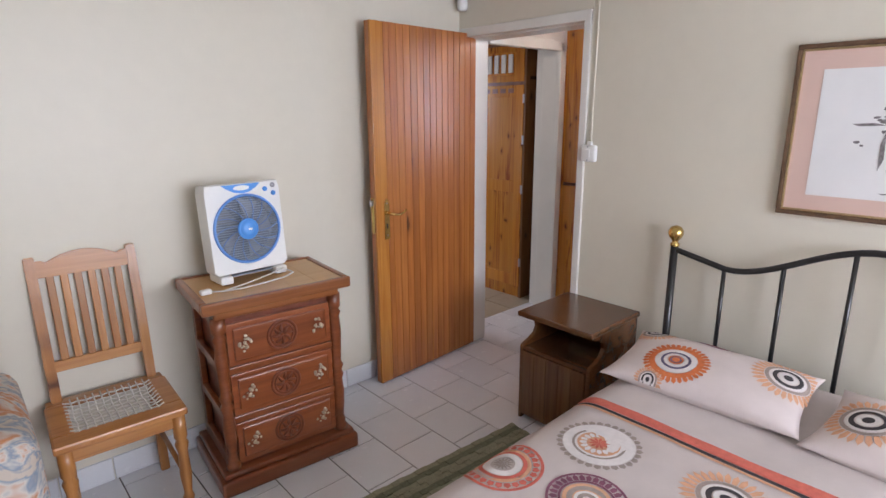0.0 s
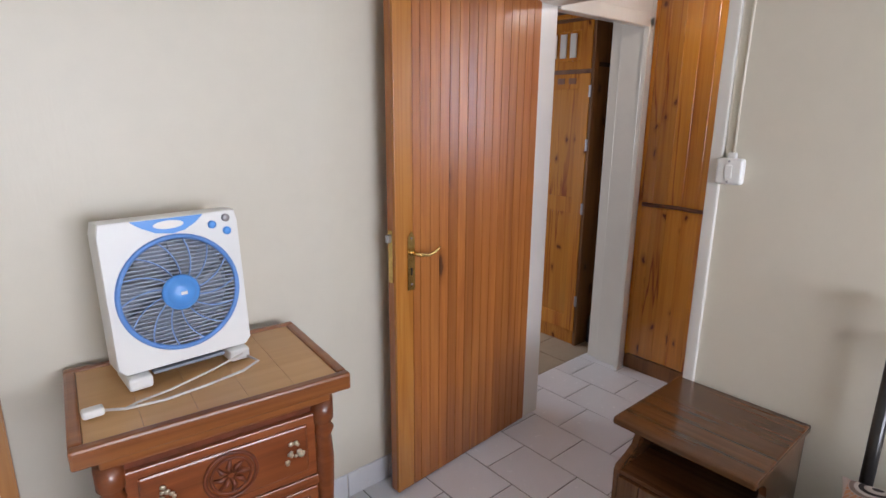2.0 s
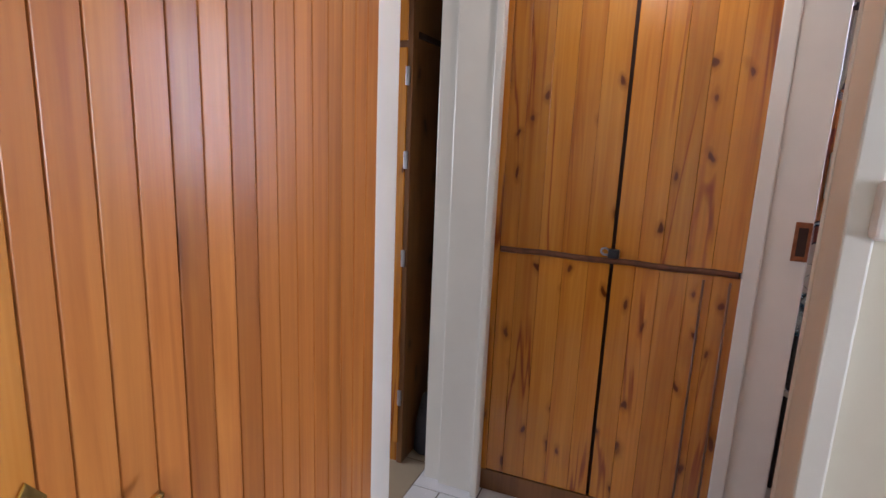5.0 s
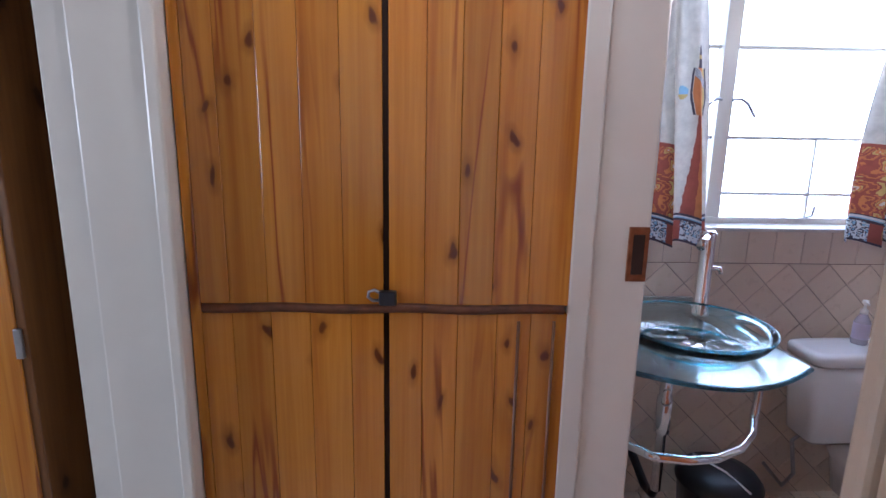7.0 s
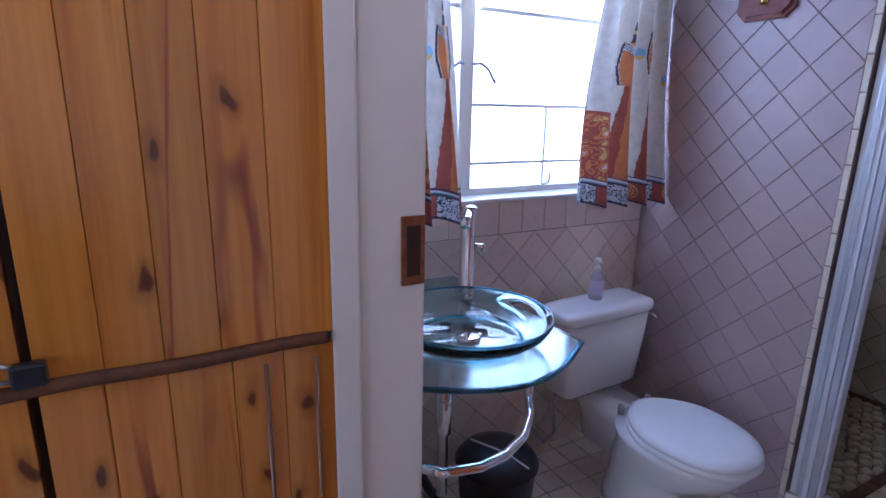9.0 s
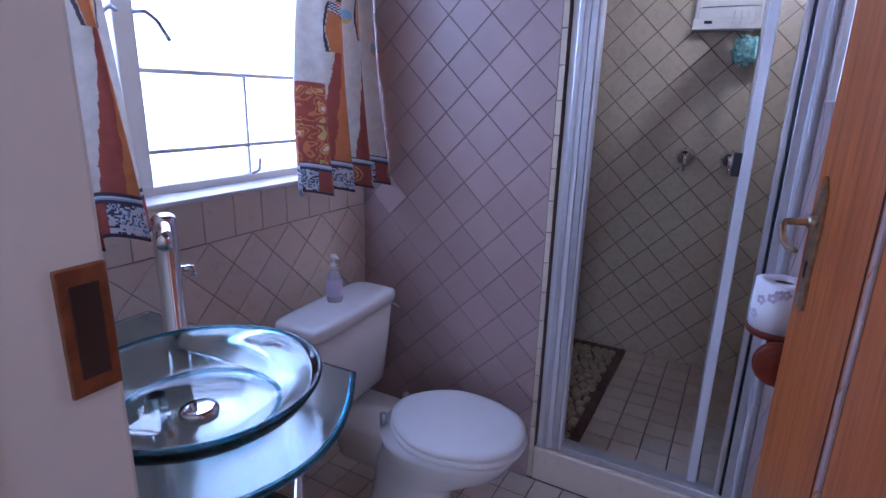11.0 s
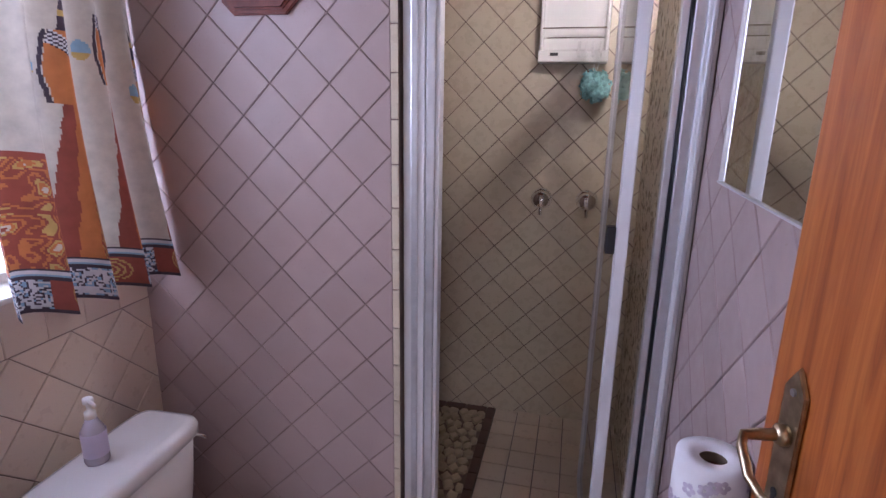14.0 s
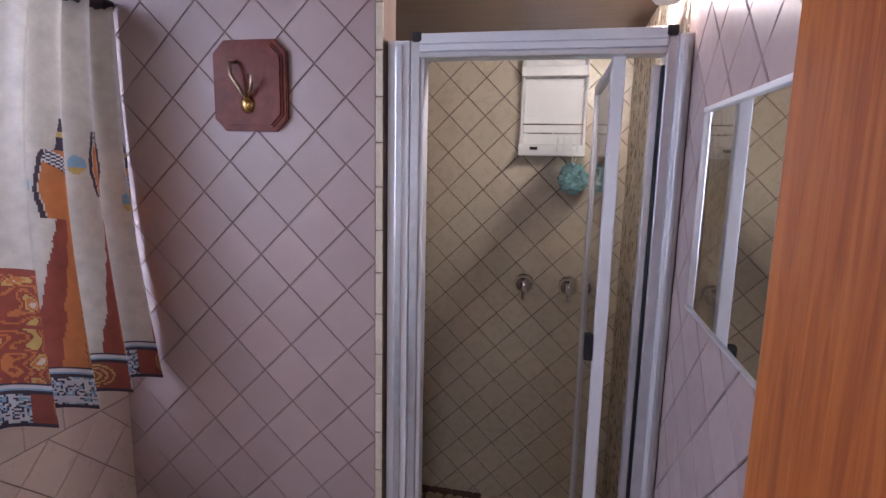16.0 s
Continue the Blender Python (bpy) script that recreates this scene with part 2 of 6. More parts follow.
CORD = plain("grey_white_cord", (0.66, 0.63, 0.60), 0.6, vary=0.1, scale=60, bump=0.3)
ROPE = plain("woven_white_cord", (0.72, 0.68, 0.60), 0.8, vary=0.12, scale=60, bump=0.4)
PAPER = plain("white_tissue_paper", (0.82, 0.82, 0.84), 0.9, vary=0.03, scale=40, bump=0.4, bscale=220)
MOTIF = plain("faded_mauve_print", (0.55, 0.50, 0.60), 0.9, vary=0.15, scale=60)
MIRROR = plain("mirror_silver", (0.90, 0.92, 0.91), 0.012, 1.0, 0.0)
SEA_GLASS = glass("aqua_glass", (0.70, 0.93, 0.98), 1.5, 0.12)
EDGE_GLASS = glass("aqua_glass_edge", (0.20, 0.62, 0.80), 1.5, 0.2)
BOWL_GLASS = glass("pale_green_glass", (0.93, 0.985, 0.975), 1.4)
CLEAR = glass("clear_glass", (0.96, 0.97, 0.96), 1.45)
PANE = glass("window_glass", (0.98, 0.99, 1.0), 1.45)
SPONGE = plain("aqua_mesh_sponge", (0.34, 0.66, 0.66), 0.7, vary=0.25, scale=60, bump=0.5)
RUG_A = plain("olive_green_weave", (0.27, 0.27, 0.18), 0.95, vary=0.3, scale=160, bump=0.9, bscale=260)
RUG_B = plain("dark_olive_weave", (0.16, 0.165, 0.105), 0.95, vary=0.3, scale=160, bump=0.9, bscale=260)
STONE = plain("pale_yellow_stone", (0.56, 0.47, 0.31), 0.5, vary=0.25, scale=14, bump=0.4)
SOAP = plain("lilac_bottle", (0.52, 0.50, 0.60), 0.2, vary=0.05, coat=0.4)


# ---- shape helpers ----
def mesh_of(bm, name, mat, smooth=False):
    me = bpy.data.meshes.new(name)
    bmesh.ops.recalc_face_normals(bm, faces=bm.faces)
    bm.to_mesh(me)
    bm.free()
    for mm in mat if isinstance(mat, (list, tuple)) else [mat]:
        me.materials.append(mm)
    if smooth:
        me.polygons.foreach_set("use_smooth", [True] * len(me.polygons))
    return me


def add_box(bm, x0, x1, y0, y1, z0, z1, bev=0.0, seg=2, m=None):
    r = bmesh.ops.create_cube(bm, size=1.0)
    vs = r["verts"]
    for v in vs:
        v.co = Vector((x0 + (v.co.x + 0.5) * (x1 - x0), y0 + (v.co.y + 0.5) * (y1 - y0), z0 + (v.co.z + 0.5) * (z1 - z0)))
    if bev:
        es = list({e for v in vs for e in v.link_edges})
        rb = bmesh.ops.bevel(bm, geom=es, offset=bev, segments=seg, affect="EDGES", profile=0.5)
        vs = list({v for f in rb["faces"] for v in f.verts} | {v for v in vs if v.is_valid})
    if m is not None:
        bmesh.ops.transform(bm, matrix=m, verts=vs)
    return vs


def thing(name, label, category, group="", at=(0, 0, 0), rz=0, kind=""):
    ob = new(name)
    ob.empty_display_size = 0.1
    ob.matrix_world = pose(*at, 0, 0, rz)
    return tagged(ob, label, category, group, kind)


def part(parent, name, me, m=None, label=""):
    ob = new(name, me)
    ob.parent = parent
    if m is not None:
        ob.matrix_local = m
    return tagged(ob, label) if label else ob


def box_part(parent, name, x0, x1, y0, y1, z0, z1, mat, bev=0.003, m=None, label="", seg=2):
    bm = bmesh.new()
    cx, cy, cz = (x0 + x1) / 2, (y0 + y1) / 2, (z0 + z1) / 2
    add_box(bm, x0 - cx, x1 - cx, y0 - cy, y1 - cy, z0 - cz, z1 - cz, bev, seg)
    mm = Matrix.Translation((cx, cy, cz))
    return part(parent, name, mesh_of(bm, name, mat), m @ mm if m is not None else mm, label)


def structure(name, boxes, mat, label, bev=0.0, category=""):
    bm = bmesh.new()
    for b in boxes:
        add_box(bm, *b, bev)
    return tagged(new(name, mesh_of(bm, name, mat)), label, category or name.split("_")[0], kind="structure")


def lathe(profile, mat, name, n=24, closed_top=True):
    bm = bmesh.new()
    rings = []
    for r, z in profile:
        rings.append([bm.verts.new((r * math.cos(2 * math.pi * i / n), r * math.sin(2 * math.pi * i / n), z)) for i in range(n)])
    for a, b in zip(rings, rings[1:]):
        for i in range(n):
            bm.faces.new((a[i], a[(i + 1) % n], b[(i + 1) % n], b[i]))
    if closed_top:
        bm.faces.new(rings[0][::-1])
        bm.faces.new(rings[-1])
    return mesh_of(bm, name, mat, True)


def tube(points, radius, mat, name, n=10, closed=False, rad_fn=None):
    """A round bar through the points."""
    pts = [Vector(p) for p in points]
    bm = bmesh.new()
    rings = []
    side = None
    for i, p in enumerate(pts):
        a = pts[i - 1] if (i or closed) else p
        b = pts[(i + 1) % len(pts)] if (i < len(pts) - 1 or closed) else p
        d = (b - a).normalized()
        if side is None:
            side = d.orthogonal().normalized()
        side = (side - d * side.dot(d)).normalized()
        up = d.cross(side)
        r = radius if rad_fn is None else rad_fn(i / max(1, len(pts) - 1))
        rings.append([bm.verts.new(p + r * (math.cos(2 * math.pi * k / n) * side + math.sin(2 * math.pi * k / n) * up)) for k in range(n)])
    pairs = list(zip(rings, rings[1:])) + ([(rings[-1], rings[0])] if closed else [])
    for a, b in pairs:
        for k in range(n):
            bm.faces.new((a[k], a[(k + 1) % n], b[(k + 1) % n], b[k]))
    if not closed:
        bm.faces.new(rings[0][::-1])
        bm.faces.new(rings[-1])
    return mesh_of(bm, name, mat, True)


def arc(cx, cy, r, a0, a1, n, z=0.0, ry=None):
    ry = ry or r
    return [(cx + r * math.cos(radians(a0 + (a1 - a0) * i / n)), cy + ry * math.sin(radians(a0 + (a1 - a0) * i / n)), z) for i in range(n + 1)]


def slab(outline, depth, mat, name, bev=0.0, smooth=False):
    """A plate: a flat outline in x and y, thickened along z from 0 up to depth."""
    bm = bmesh.new()
    f = bm.faces.new([bm.verts.new((x, y, 0)) for x, y in outline])
    r = bmesh.ops.extrude_face_region(bm, geom=[f])
    bmesh.ops.translate(bm, vec=(0, 0, depth), verts=[g for g in r["geom"] if isinstance(g, bmesh.types.BMVert)])
    if bev:
        bmesh.ops.bevel(bm, geom=[e for e in bm.edges if abs(e.verts[0].co.z - e.verts[1].co.z) < 1e-6], offset=bev, segments=2, affect="EDGES")
    return mesh_of(bm, name, mat, smooth)


UPRIGHT = Matrix(((1, 0, 0, 0), (0, 0, -1, 0), (0, 1, 0, 0), (0, 0, 0, 1)))  # a plate's y becomes z, its depth -y


# ---- structure: bedroom ----
NORTH, EAST, CEIL = 2.50, 2.32, 2.30
wall_north = structure("wall_north", [(-2.0, 2.50, NORTH, NORTH + 0.19, 0, 2.5)], CREAM, "cream painted plaster wall of the bedroom", category="wall")
structure("wall_east", [(EAST, 2.50, -2.4, 1.58, 0, 2.5), (EAST, 2.50, 1.58, 2.48, 2.03, 2.5), (EAST, 2.50, 2.48, NORTH, 0, 2.5)], CREAM,
          "cream painted plaster wall with the doorway to the passage", category="wall")
structure("wall_west", [(-2.15, -2.0, -2.4, NORTH + 0.19, 0, 2.5)], CREAM, "cream painted plaster wall", category="wall")
structure("wall_south", [(-2.0, -0.2, -2.55, -2.4, 0, 2.5), (2.0, 2.5, -2.55, -2.4, 0, 2.5), (-0.2, 2.0, -2.55, -2.4, 0, 0.85), (-0.2, 2.0, -2.55, -2.4, 2.1, 2.5)],
          CREAM, "cream painted plaster wall with a window opening", category="wall")
structure("ceiling_bedroom", [(-2.0, EAST, -2.4, NORTH, CEIL, CEIL + 0.05)], plain("white_board_ceiling", (0.74, 0.72, 0.66), 0.7), "pale board ceiling", category="ceiling")
structure("trim_cornice", [(-2.0, EAST - 0.002, NORTH - 0.05, NORTH - 0.002, 2.205, CEIL), (EAST - 0.05, EAST - 0.002, -2.4, NORTH - 0.05, 2.24, CEIL)], CEIL_WOOD,
          "dark brown timber cornice", 0.006, "cornice")
structure("frame_bedroom_doorway", [(2.37, 2.515, 2.44, 2.48, 0, 2.03), (2.37, 2.495, 1.575, 1.592, 0, 2.03), (2.37, 2.515, 1.592, 2.44, 1.985, 2.03),
                          (EAST - 0.014, 2.37, 1.572, 1.612, 0, 2.03), (EAST - 0.014, 2.37, 2.445, 2.487, 0, 2.03), (EAST - 0.016, 2.37, 1.572, 2.487, 1.99, 2.04)],
          WHITE_PAINT, "white gloss painted steel door frame", 0.004, "door frame")

# ---- structure: passage ----
CUP = 3.33
structure("wall_passage_south", [(2.50, 2.505, 1.425, 1.575, 0, 2.5), (2.505, 3.36, 1.425, 1.575, 2.03, 2.5), (3.36, 4.10, 1.43, 1.53, 0, 2.5)], CREAM,
          "cream wall between the passage and the bathroom", category="wall")
structure("frame_bathroom_doorway", [(3.335, 3.385, 1.415, 1.585, 0, 2.03), (3.325, 3.42, 1.54, 1.592, 0, 2.04), (2.505, 2.522, 1.415, 1.585, 0, 2.03), (2.505, 2.526, 1.56, 1.592, 0, 2.04),
                          (2.522, 3.335, 1.415, 1.585, 1.985, 2.03)],
          WHITE_PAINT, "white gloss painted door frame with brass strike plate", 0.006, "door frame")
structure("wall_passage_north", [(3.30, 3.60, 2.435, 2.67, 0, 2.5), (2.50, 3.30, 2.435, 2.67, 2.02, 2.5), (2.47, 2.53, 2.50, 2.69, 0, 2.5)], WHITE_PAINT,
          "white painted wall with the opening to the next room", 0.004, "wall")
structure("frame_next_room_doorway", [(3.255, 3.302, 2.42, 2.45, 0, 2.02), (2.51, 3.30, 2.42, 2.47, 1.97, 2.04), (3.28, 3.304, 2.45, 2.60, 0, 2.0)], WHITE_PAINT,
          "white gloss painted door frame", 0.006, "door frame")
structure("ceiling_passage", [(2.50, 4.1, 1.50, 2.50, 2.20, 2.24)], CEIL_WOOD, "dark varnished board ceiling of the passage", category="ceiling")

# ---- structure: next room ----
# the opening in the far wall is made up to hold the added lamp
structure("wall_next_room", [(1.0, 1.5, 5.2, 5.3, 0, 2.5), (2.7, 5.0, 5.2, 5.3, 0, 2.5), (1.5, 2.7, 5.2, 5.3, 0, 0.9), (1.5, 2.7, 5.2, 5.3, 2.0, 2.5), (4.3, 4.4, 2.67, 5.2, 0, 2.5), (0.9, 1.0, 2.69, 5.2, 0, 2.5), (3.6, 4.4, 2.60, 2.67, 0, 2.5)], CREAM, "cream walls of the next room with an added, unseen opening", category="wall")
structure("ceiling_next_room", [(1.0, 4.4, 2.67, 5.2, 2.3, 2.34)], CEIL_WOOD, "dark board ceiling of the next room", category="ceiling")

# ---- structure: bathroom ----
WX, BW, BACK = 4.10, 2.675, -1.09   # window wall, mirror wall, back of the shower
structure("wall_bath_east", [(WX, WX + 0.18, -1.3, 0.06, 0, 2.5), (WX, WX + 0.18, 1.22, 1.53, 0, 2.5), (WX, WX + 0.18, 0.06, 1.22, 0, 1.08), (WX, WX + 0.18, 0.06, 1.22, 2.10, 2.5)],
          BROWN_GROUT, "tiled bathroom wall under the window", category="wall")
structure("wall_bath_west", [(2.50, BW, -1.3, 0.92, 0, 2.5), (2.50, 2.53, 0.92, 1.425, 0, 2.5)], BROWN_GROUT, "tiled bathroom wall with the mirror", category="wall")
structure("wall_partition", [(3.345, WX, -0.10, 0.0, 0, 2.5)], BROWN_GROUT, "tiled partition wall beside the shower", category="wall")
structure("wall_shower_back", [(BW, WX, -1.3, BACK, 0, 2.5), (3.72, 3.80, BACK, -0.10, 0, 2.5)], BROWN_GROUT, "tiled back wall of the shower", category="wall")
structure("ceiling_bath", [(2.5, 4.28, -1.3, 1.43, 2.30, 2.34)], CEIL_WOOD, "dark board ceiling of the bathroom", category="ceiling")
structure("ceiling_shower", [(BW, 3.72, BACK, -0.03, 2.10, 2.14), (BW, 3.345, -0.03, 0.0, 2.10, 2.30)], CEIL_WOOD, "dark lowered board ceiling over the shower", category="ceiling")
structure("kerb_shower", [(BW, 3.345, -0.09, 0.0, 0, 0.135)], TAN_TILE, "low tiled kerb of the shower", 0.006, "kerb")

structure("floor_shower", [(BW, 3.72, BACK, -0.092, 0.0, 0.088)], BROWN_GROUT, "raised tiled floor of the shower", category="floor")

# ground under all floors
floor = structure("floor", [(-2.0, 2.6, -2.4, NORTH, -0.06, -0.004), (2.5, 4.1, -1.3, 2.69, -0.06, -0.004), (1.0, 4.4, 2.69, 5.2, -0.06, -0.003)], GROUT, "white glazed floor tiles with dark joints", category="floor")
structure("ground", [(-60, 60, -60, 60, -0.3, -0.08)], plain("dry_soil", (0.22, 0.17, 0.12), 0.95, vary=0.3, scale=2), "dry bare ground around the house", category="ground")
structure("roof", [(-2.3, 4.6, -2.7, 5.5, 2.52, 2.6)], plain("grey_roof_sheet", (0.3, 0.3, 0.3), 0.6), "plain sheet roof over the rooms", category="roof")

# far side of the bathroom window: bright sky and a pale yard wall, far over the camera's exposure
_bd = Mat("bright_sky_backdrop")
_bd.set(Base_Color=(0.9, 0.93, 1, 1), Emission_Color=(0.80, 0.90, 1.0, 1), Emission_Strength=4.0)
structure("backdrop_bath", [(5.6, 5.62, -2.5, 4.0, -0.08, 4.0)], _bd.m, "blown-out bright sky outside the bathroom window", category="backdrop")
structure("backdrop_bedroom", [(-2.5, 4.3, -4.4, -4.38, -0.08, 4.0)], _bd.m, "bright sky outside the bedroom window", category="backdrop")


# ---- doors ----
def plank_door(name, width, height, mat_board, mat_edge, boards, label, m, hinge_right=True):
    """A leaf that reaches from its hinge at x = 0 to x = -width; its face looks to -y."""
    d = thing(name, label, "door")
    d.matrix_world = m
    t = 0.040
    box_part(d, "leaf_core", -width + 0.001, -0.001, -t / 2 + 0.006, t / 2, 0, height, mat_board, 0.002)
    x = -width
    for i, w in enumerate(boards):
        w = w * width
        box_part(d, "board", x + 0.0012, x + w - 0.0012, -t / 2 - 0.006, -t / 2 + 0.0065, 0, height, mat_edge if i == 0 else mat_board, 0.0016)
        x += w
    return d


bed_door = plank_door("bedroom_door", 0.825, 2.0, DOOR_PINE, EDGE_PINE, [0.105, 0.045] + [0.0607] * 14, "open varnished orange pine board door with brass handle",
                      pose(2.385, 2.450, 0.012, 0, 0, 3.8))


def lever_set(door, x, z, y, mat, flip=1, plate_h=0.215, s=1.0, droop=0.0):
    hx = 0.021 * s
    pl = [(-hx, -plate_h / 2), (hx, -plate_h / 2), (hx, plate_h / 2 - 0.02), (hx * 0.4, plate_h / 2 - 0.006), (0, plate_h / 2 + 0.004), (-hx * 0.4, plate_h / 2 - 0.006), (-hx, plate_h / 2 - 0.02)]
    part(door, "lock_plate", slab(pl, 0.005, mat, "lock_plate", 0.0012), Matrix.Translation((x, y, z)) @ UPRIGHT, "worn brass lock plate")
    pts = [(x, y - 0.004, z + 0.035), (x, y - 0.03, z + 0.035), (x, y - 0.045, z + 0.034), (x + flip * 0.012, y - 0.05, z + 0.032),
           (x + flip * 0.045, y - 0.052, z + 0.026), (x + flip * 0.075, y - 0.05, z + 0.031), (x + flip * 0.098, y - 0.047, z + 0.042), (x + flip * 0.108, y - 0.046, z + 0.044)]
    pts = [(x + (px - x) * (1 - 0.8 * droop), py, pz - droop * abs(px - x)) for px, py, pz in pts]
    part(door, "handle_rose", lathe([(0.014 * s, 0), (0.014 * s, 0.008), (0.010 * s, 0.012)], mat, "rose", 16), Matrix.Translation((x, y - 0.004, z + 0.035)) @ Matrix.Rotation(math.pi / 2, 4, "X"))
    part(door, "lever_handle", tube(pts, 0.0075 * s, mat, "lever", 10, rad_fn=lambda u: (0.0105 - 0.004 * u) * s * (0.72 if droop else 1)), None, "brass lever handle")
    part(door, "keyhole", slab(arc_2d(0.005, 12) , 0.001, BLACK_PLASTIC, "keyhole"), Matrix.Translation((x, y - 0.0055, z - 0.03)) @ UPRIGHT)
    part(door, "keyhole", slab([(-0.003, -0.022), (0.003, -0.022), (0.003, 0), (-0.003, 0)], 0.001, BLACK_PLASTIC, "keyslot"), Matrix.Translation((x, y - 0.0057, z - 0.03)) @ UPRIGHT)
    for dz in (0.085, -0.085):
        part(door, "screw", slab(arc_2d(0.004, 10), 0.002, STEEL, "screw"), Matrix.Translation((x, y - 0.005, z + dz * plate_h / 0.215)) @ UPRIGHT)


def arc_2d(r, n, cx=0.0, cy=0.0, ry=None):
    return [(cx + r * math.cos(2 * math.pi * i / n), cy + (ry or r) * math.sin(2 * math.pi * i / n)) for i in range(n)]


lever_set(bed_door, -0.752, 0.975, -0.0265, BRASS, 1, 0.225, 0.85)
box_part(bed_door, "lock_case", -0.8275, -0.824, -0.012, 0.012, 0.9, 1.1, BRASS, 0.001, label="brass lock forend on the door's edge")
box_part(bed_door, "latch", -0.845, -0.826, -0.008, 0.008, 1.055, 1.085, STEEL, 0.003)

bath_door = thing("bathroom_door", "open orange pine bathroom door with brass handle", "door")
bath_door.matrix_world = pose(2.566, 1.40, 0.012, 0, 0, 100.4)
box_part(bath_door, "leaf", -0.76, 0.0, -0.02, 0.02, 0, 1.99, BATH_PINE, 0.003)
for bx in (-0.52, -0.34, -0.16):
    box_part(bath_door, "groove", bx - 0.002, bx + 0.002, -0.0207, -0.0195, 0.0, 1.99, GAP, 0)
lever_set(bath_door, -0.712, 1.150, -0.0205, OLD_BRASS, 1, 0.205, 0.80, 0.35)

# strike plate on the bathroom frame
sp = thing("strike_plate", "worn copper-brown strike plate set in the white frame", "strike plate", at=(3.333, 1.44, 1.155))
COPPER = plain("aged_copper", (0.33, 0.16, 0.09), 0.35, 0.8, 0.25, 40)
box_part(sp, "plate", -0.003, 0.003, -0.022, 0.024, -0.062, 0.062, COPPER, 0.002)
box_part(sp, "slot", -0.0045, 0.0, -0.012, 0.014, -0.045, 0.045, GAP, 0.001)


# ---- built-in cupboard of the passage ----
cup = thing("passage_cupboard", "built-in knotty pine cupboard with four closed board doors", "cupboard")
cup.matrix_world = pose(CUP, 0, 0)
box_part(cup, "carcass", 0.02, 0.55, 1.535, 2.432, 0.0, 2.198, GAP, 0)
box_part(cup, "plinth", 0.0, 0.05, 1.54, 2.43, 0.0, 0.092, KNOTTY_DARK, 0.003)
rc = random.Random(4)


def board_panel(parent, y0, y1, z0, z1, n):
    ws = [rc.uniform(0.8, 1.25) for _ in range(n)]
    k = (y1 - y0) / sum(ws)
    y = y0
    for w in ws:
        box_part(parent, "board", -0.004, 0.02, y + 0.0003, y + w * k - 0.0003, z0, z1, KNOTTY, 0.0016)
        y += w * k


for z0, z1 in ((0.10, 1.018), (1.036, 2.19)):
    for y0, y1 in ((1.59, 1.991), (2.003, 2.405)):
        dr = thing("cupboard_door", "", "")
        for key in ("label", "category"):
            if key in dr:
                del dr[key]
        dr.parent = cup
        board_panel(dr, y0, y1, z0, z1, 5)
box_part(cup, "stile", 0.0, 0.03, 1.54, 1.588, 0.092, 2.198, KNOTTY, 0.003)
box_part(cup, "stile", 0.0, 0.03, 2.407, 2.432, 0.092, 2.198, KNOTTY, 0.003)
# raised dark rail over the gap between upper and lower doors
part(cup, "shelf_lip", tube([(-0.004, 1.60 + 0.8 * i / 20, 1.027 + 0.002 * math.sin(i * 0.9)) for i in range(21)], 0.011, plain("dark_rough_strip", (0.11, 0.036, 0.013), 0.55, vary=0.4, scale=30, bump=0.4, bscale=60), "lip", 8), None, "dark rough-edged strip")
for y in (1.62, 1.70):
    part(cup, "bead", tube([(-0.005, y, 0.12), (-0.005, y, 1.0)], 0.004, KNOTTY_DARK, "bead", 6))
lk = thing("padlock", "small dark steel padlock hanging on the cupboard", "padlock", at=(CUP - 0.018, 2.0, 1.062))
box_part(lk, "lock_body", -0.010, 0.010, -0.026, 0.012, -0.022, 0.010, plain("blackened_steel", (0.05, 0.055, 0.07), 0.3, 0.7), 0.004)
part(lk, "shackle", tube([(0, 0.008, 0.005), (0, 0.022, 0.012), (0, 0.034, 0.008), (0, 0.036, -0.004), (0, 0.026, -0.012), (0, 0.01, -0.012)], 0.0035, STEEL, "shackle", 8))

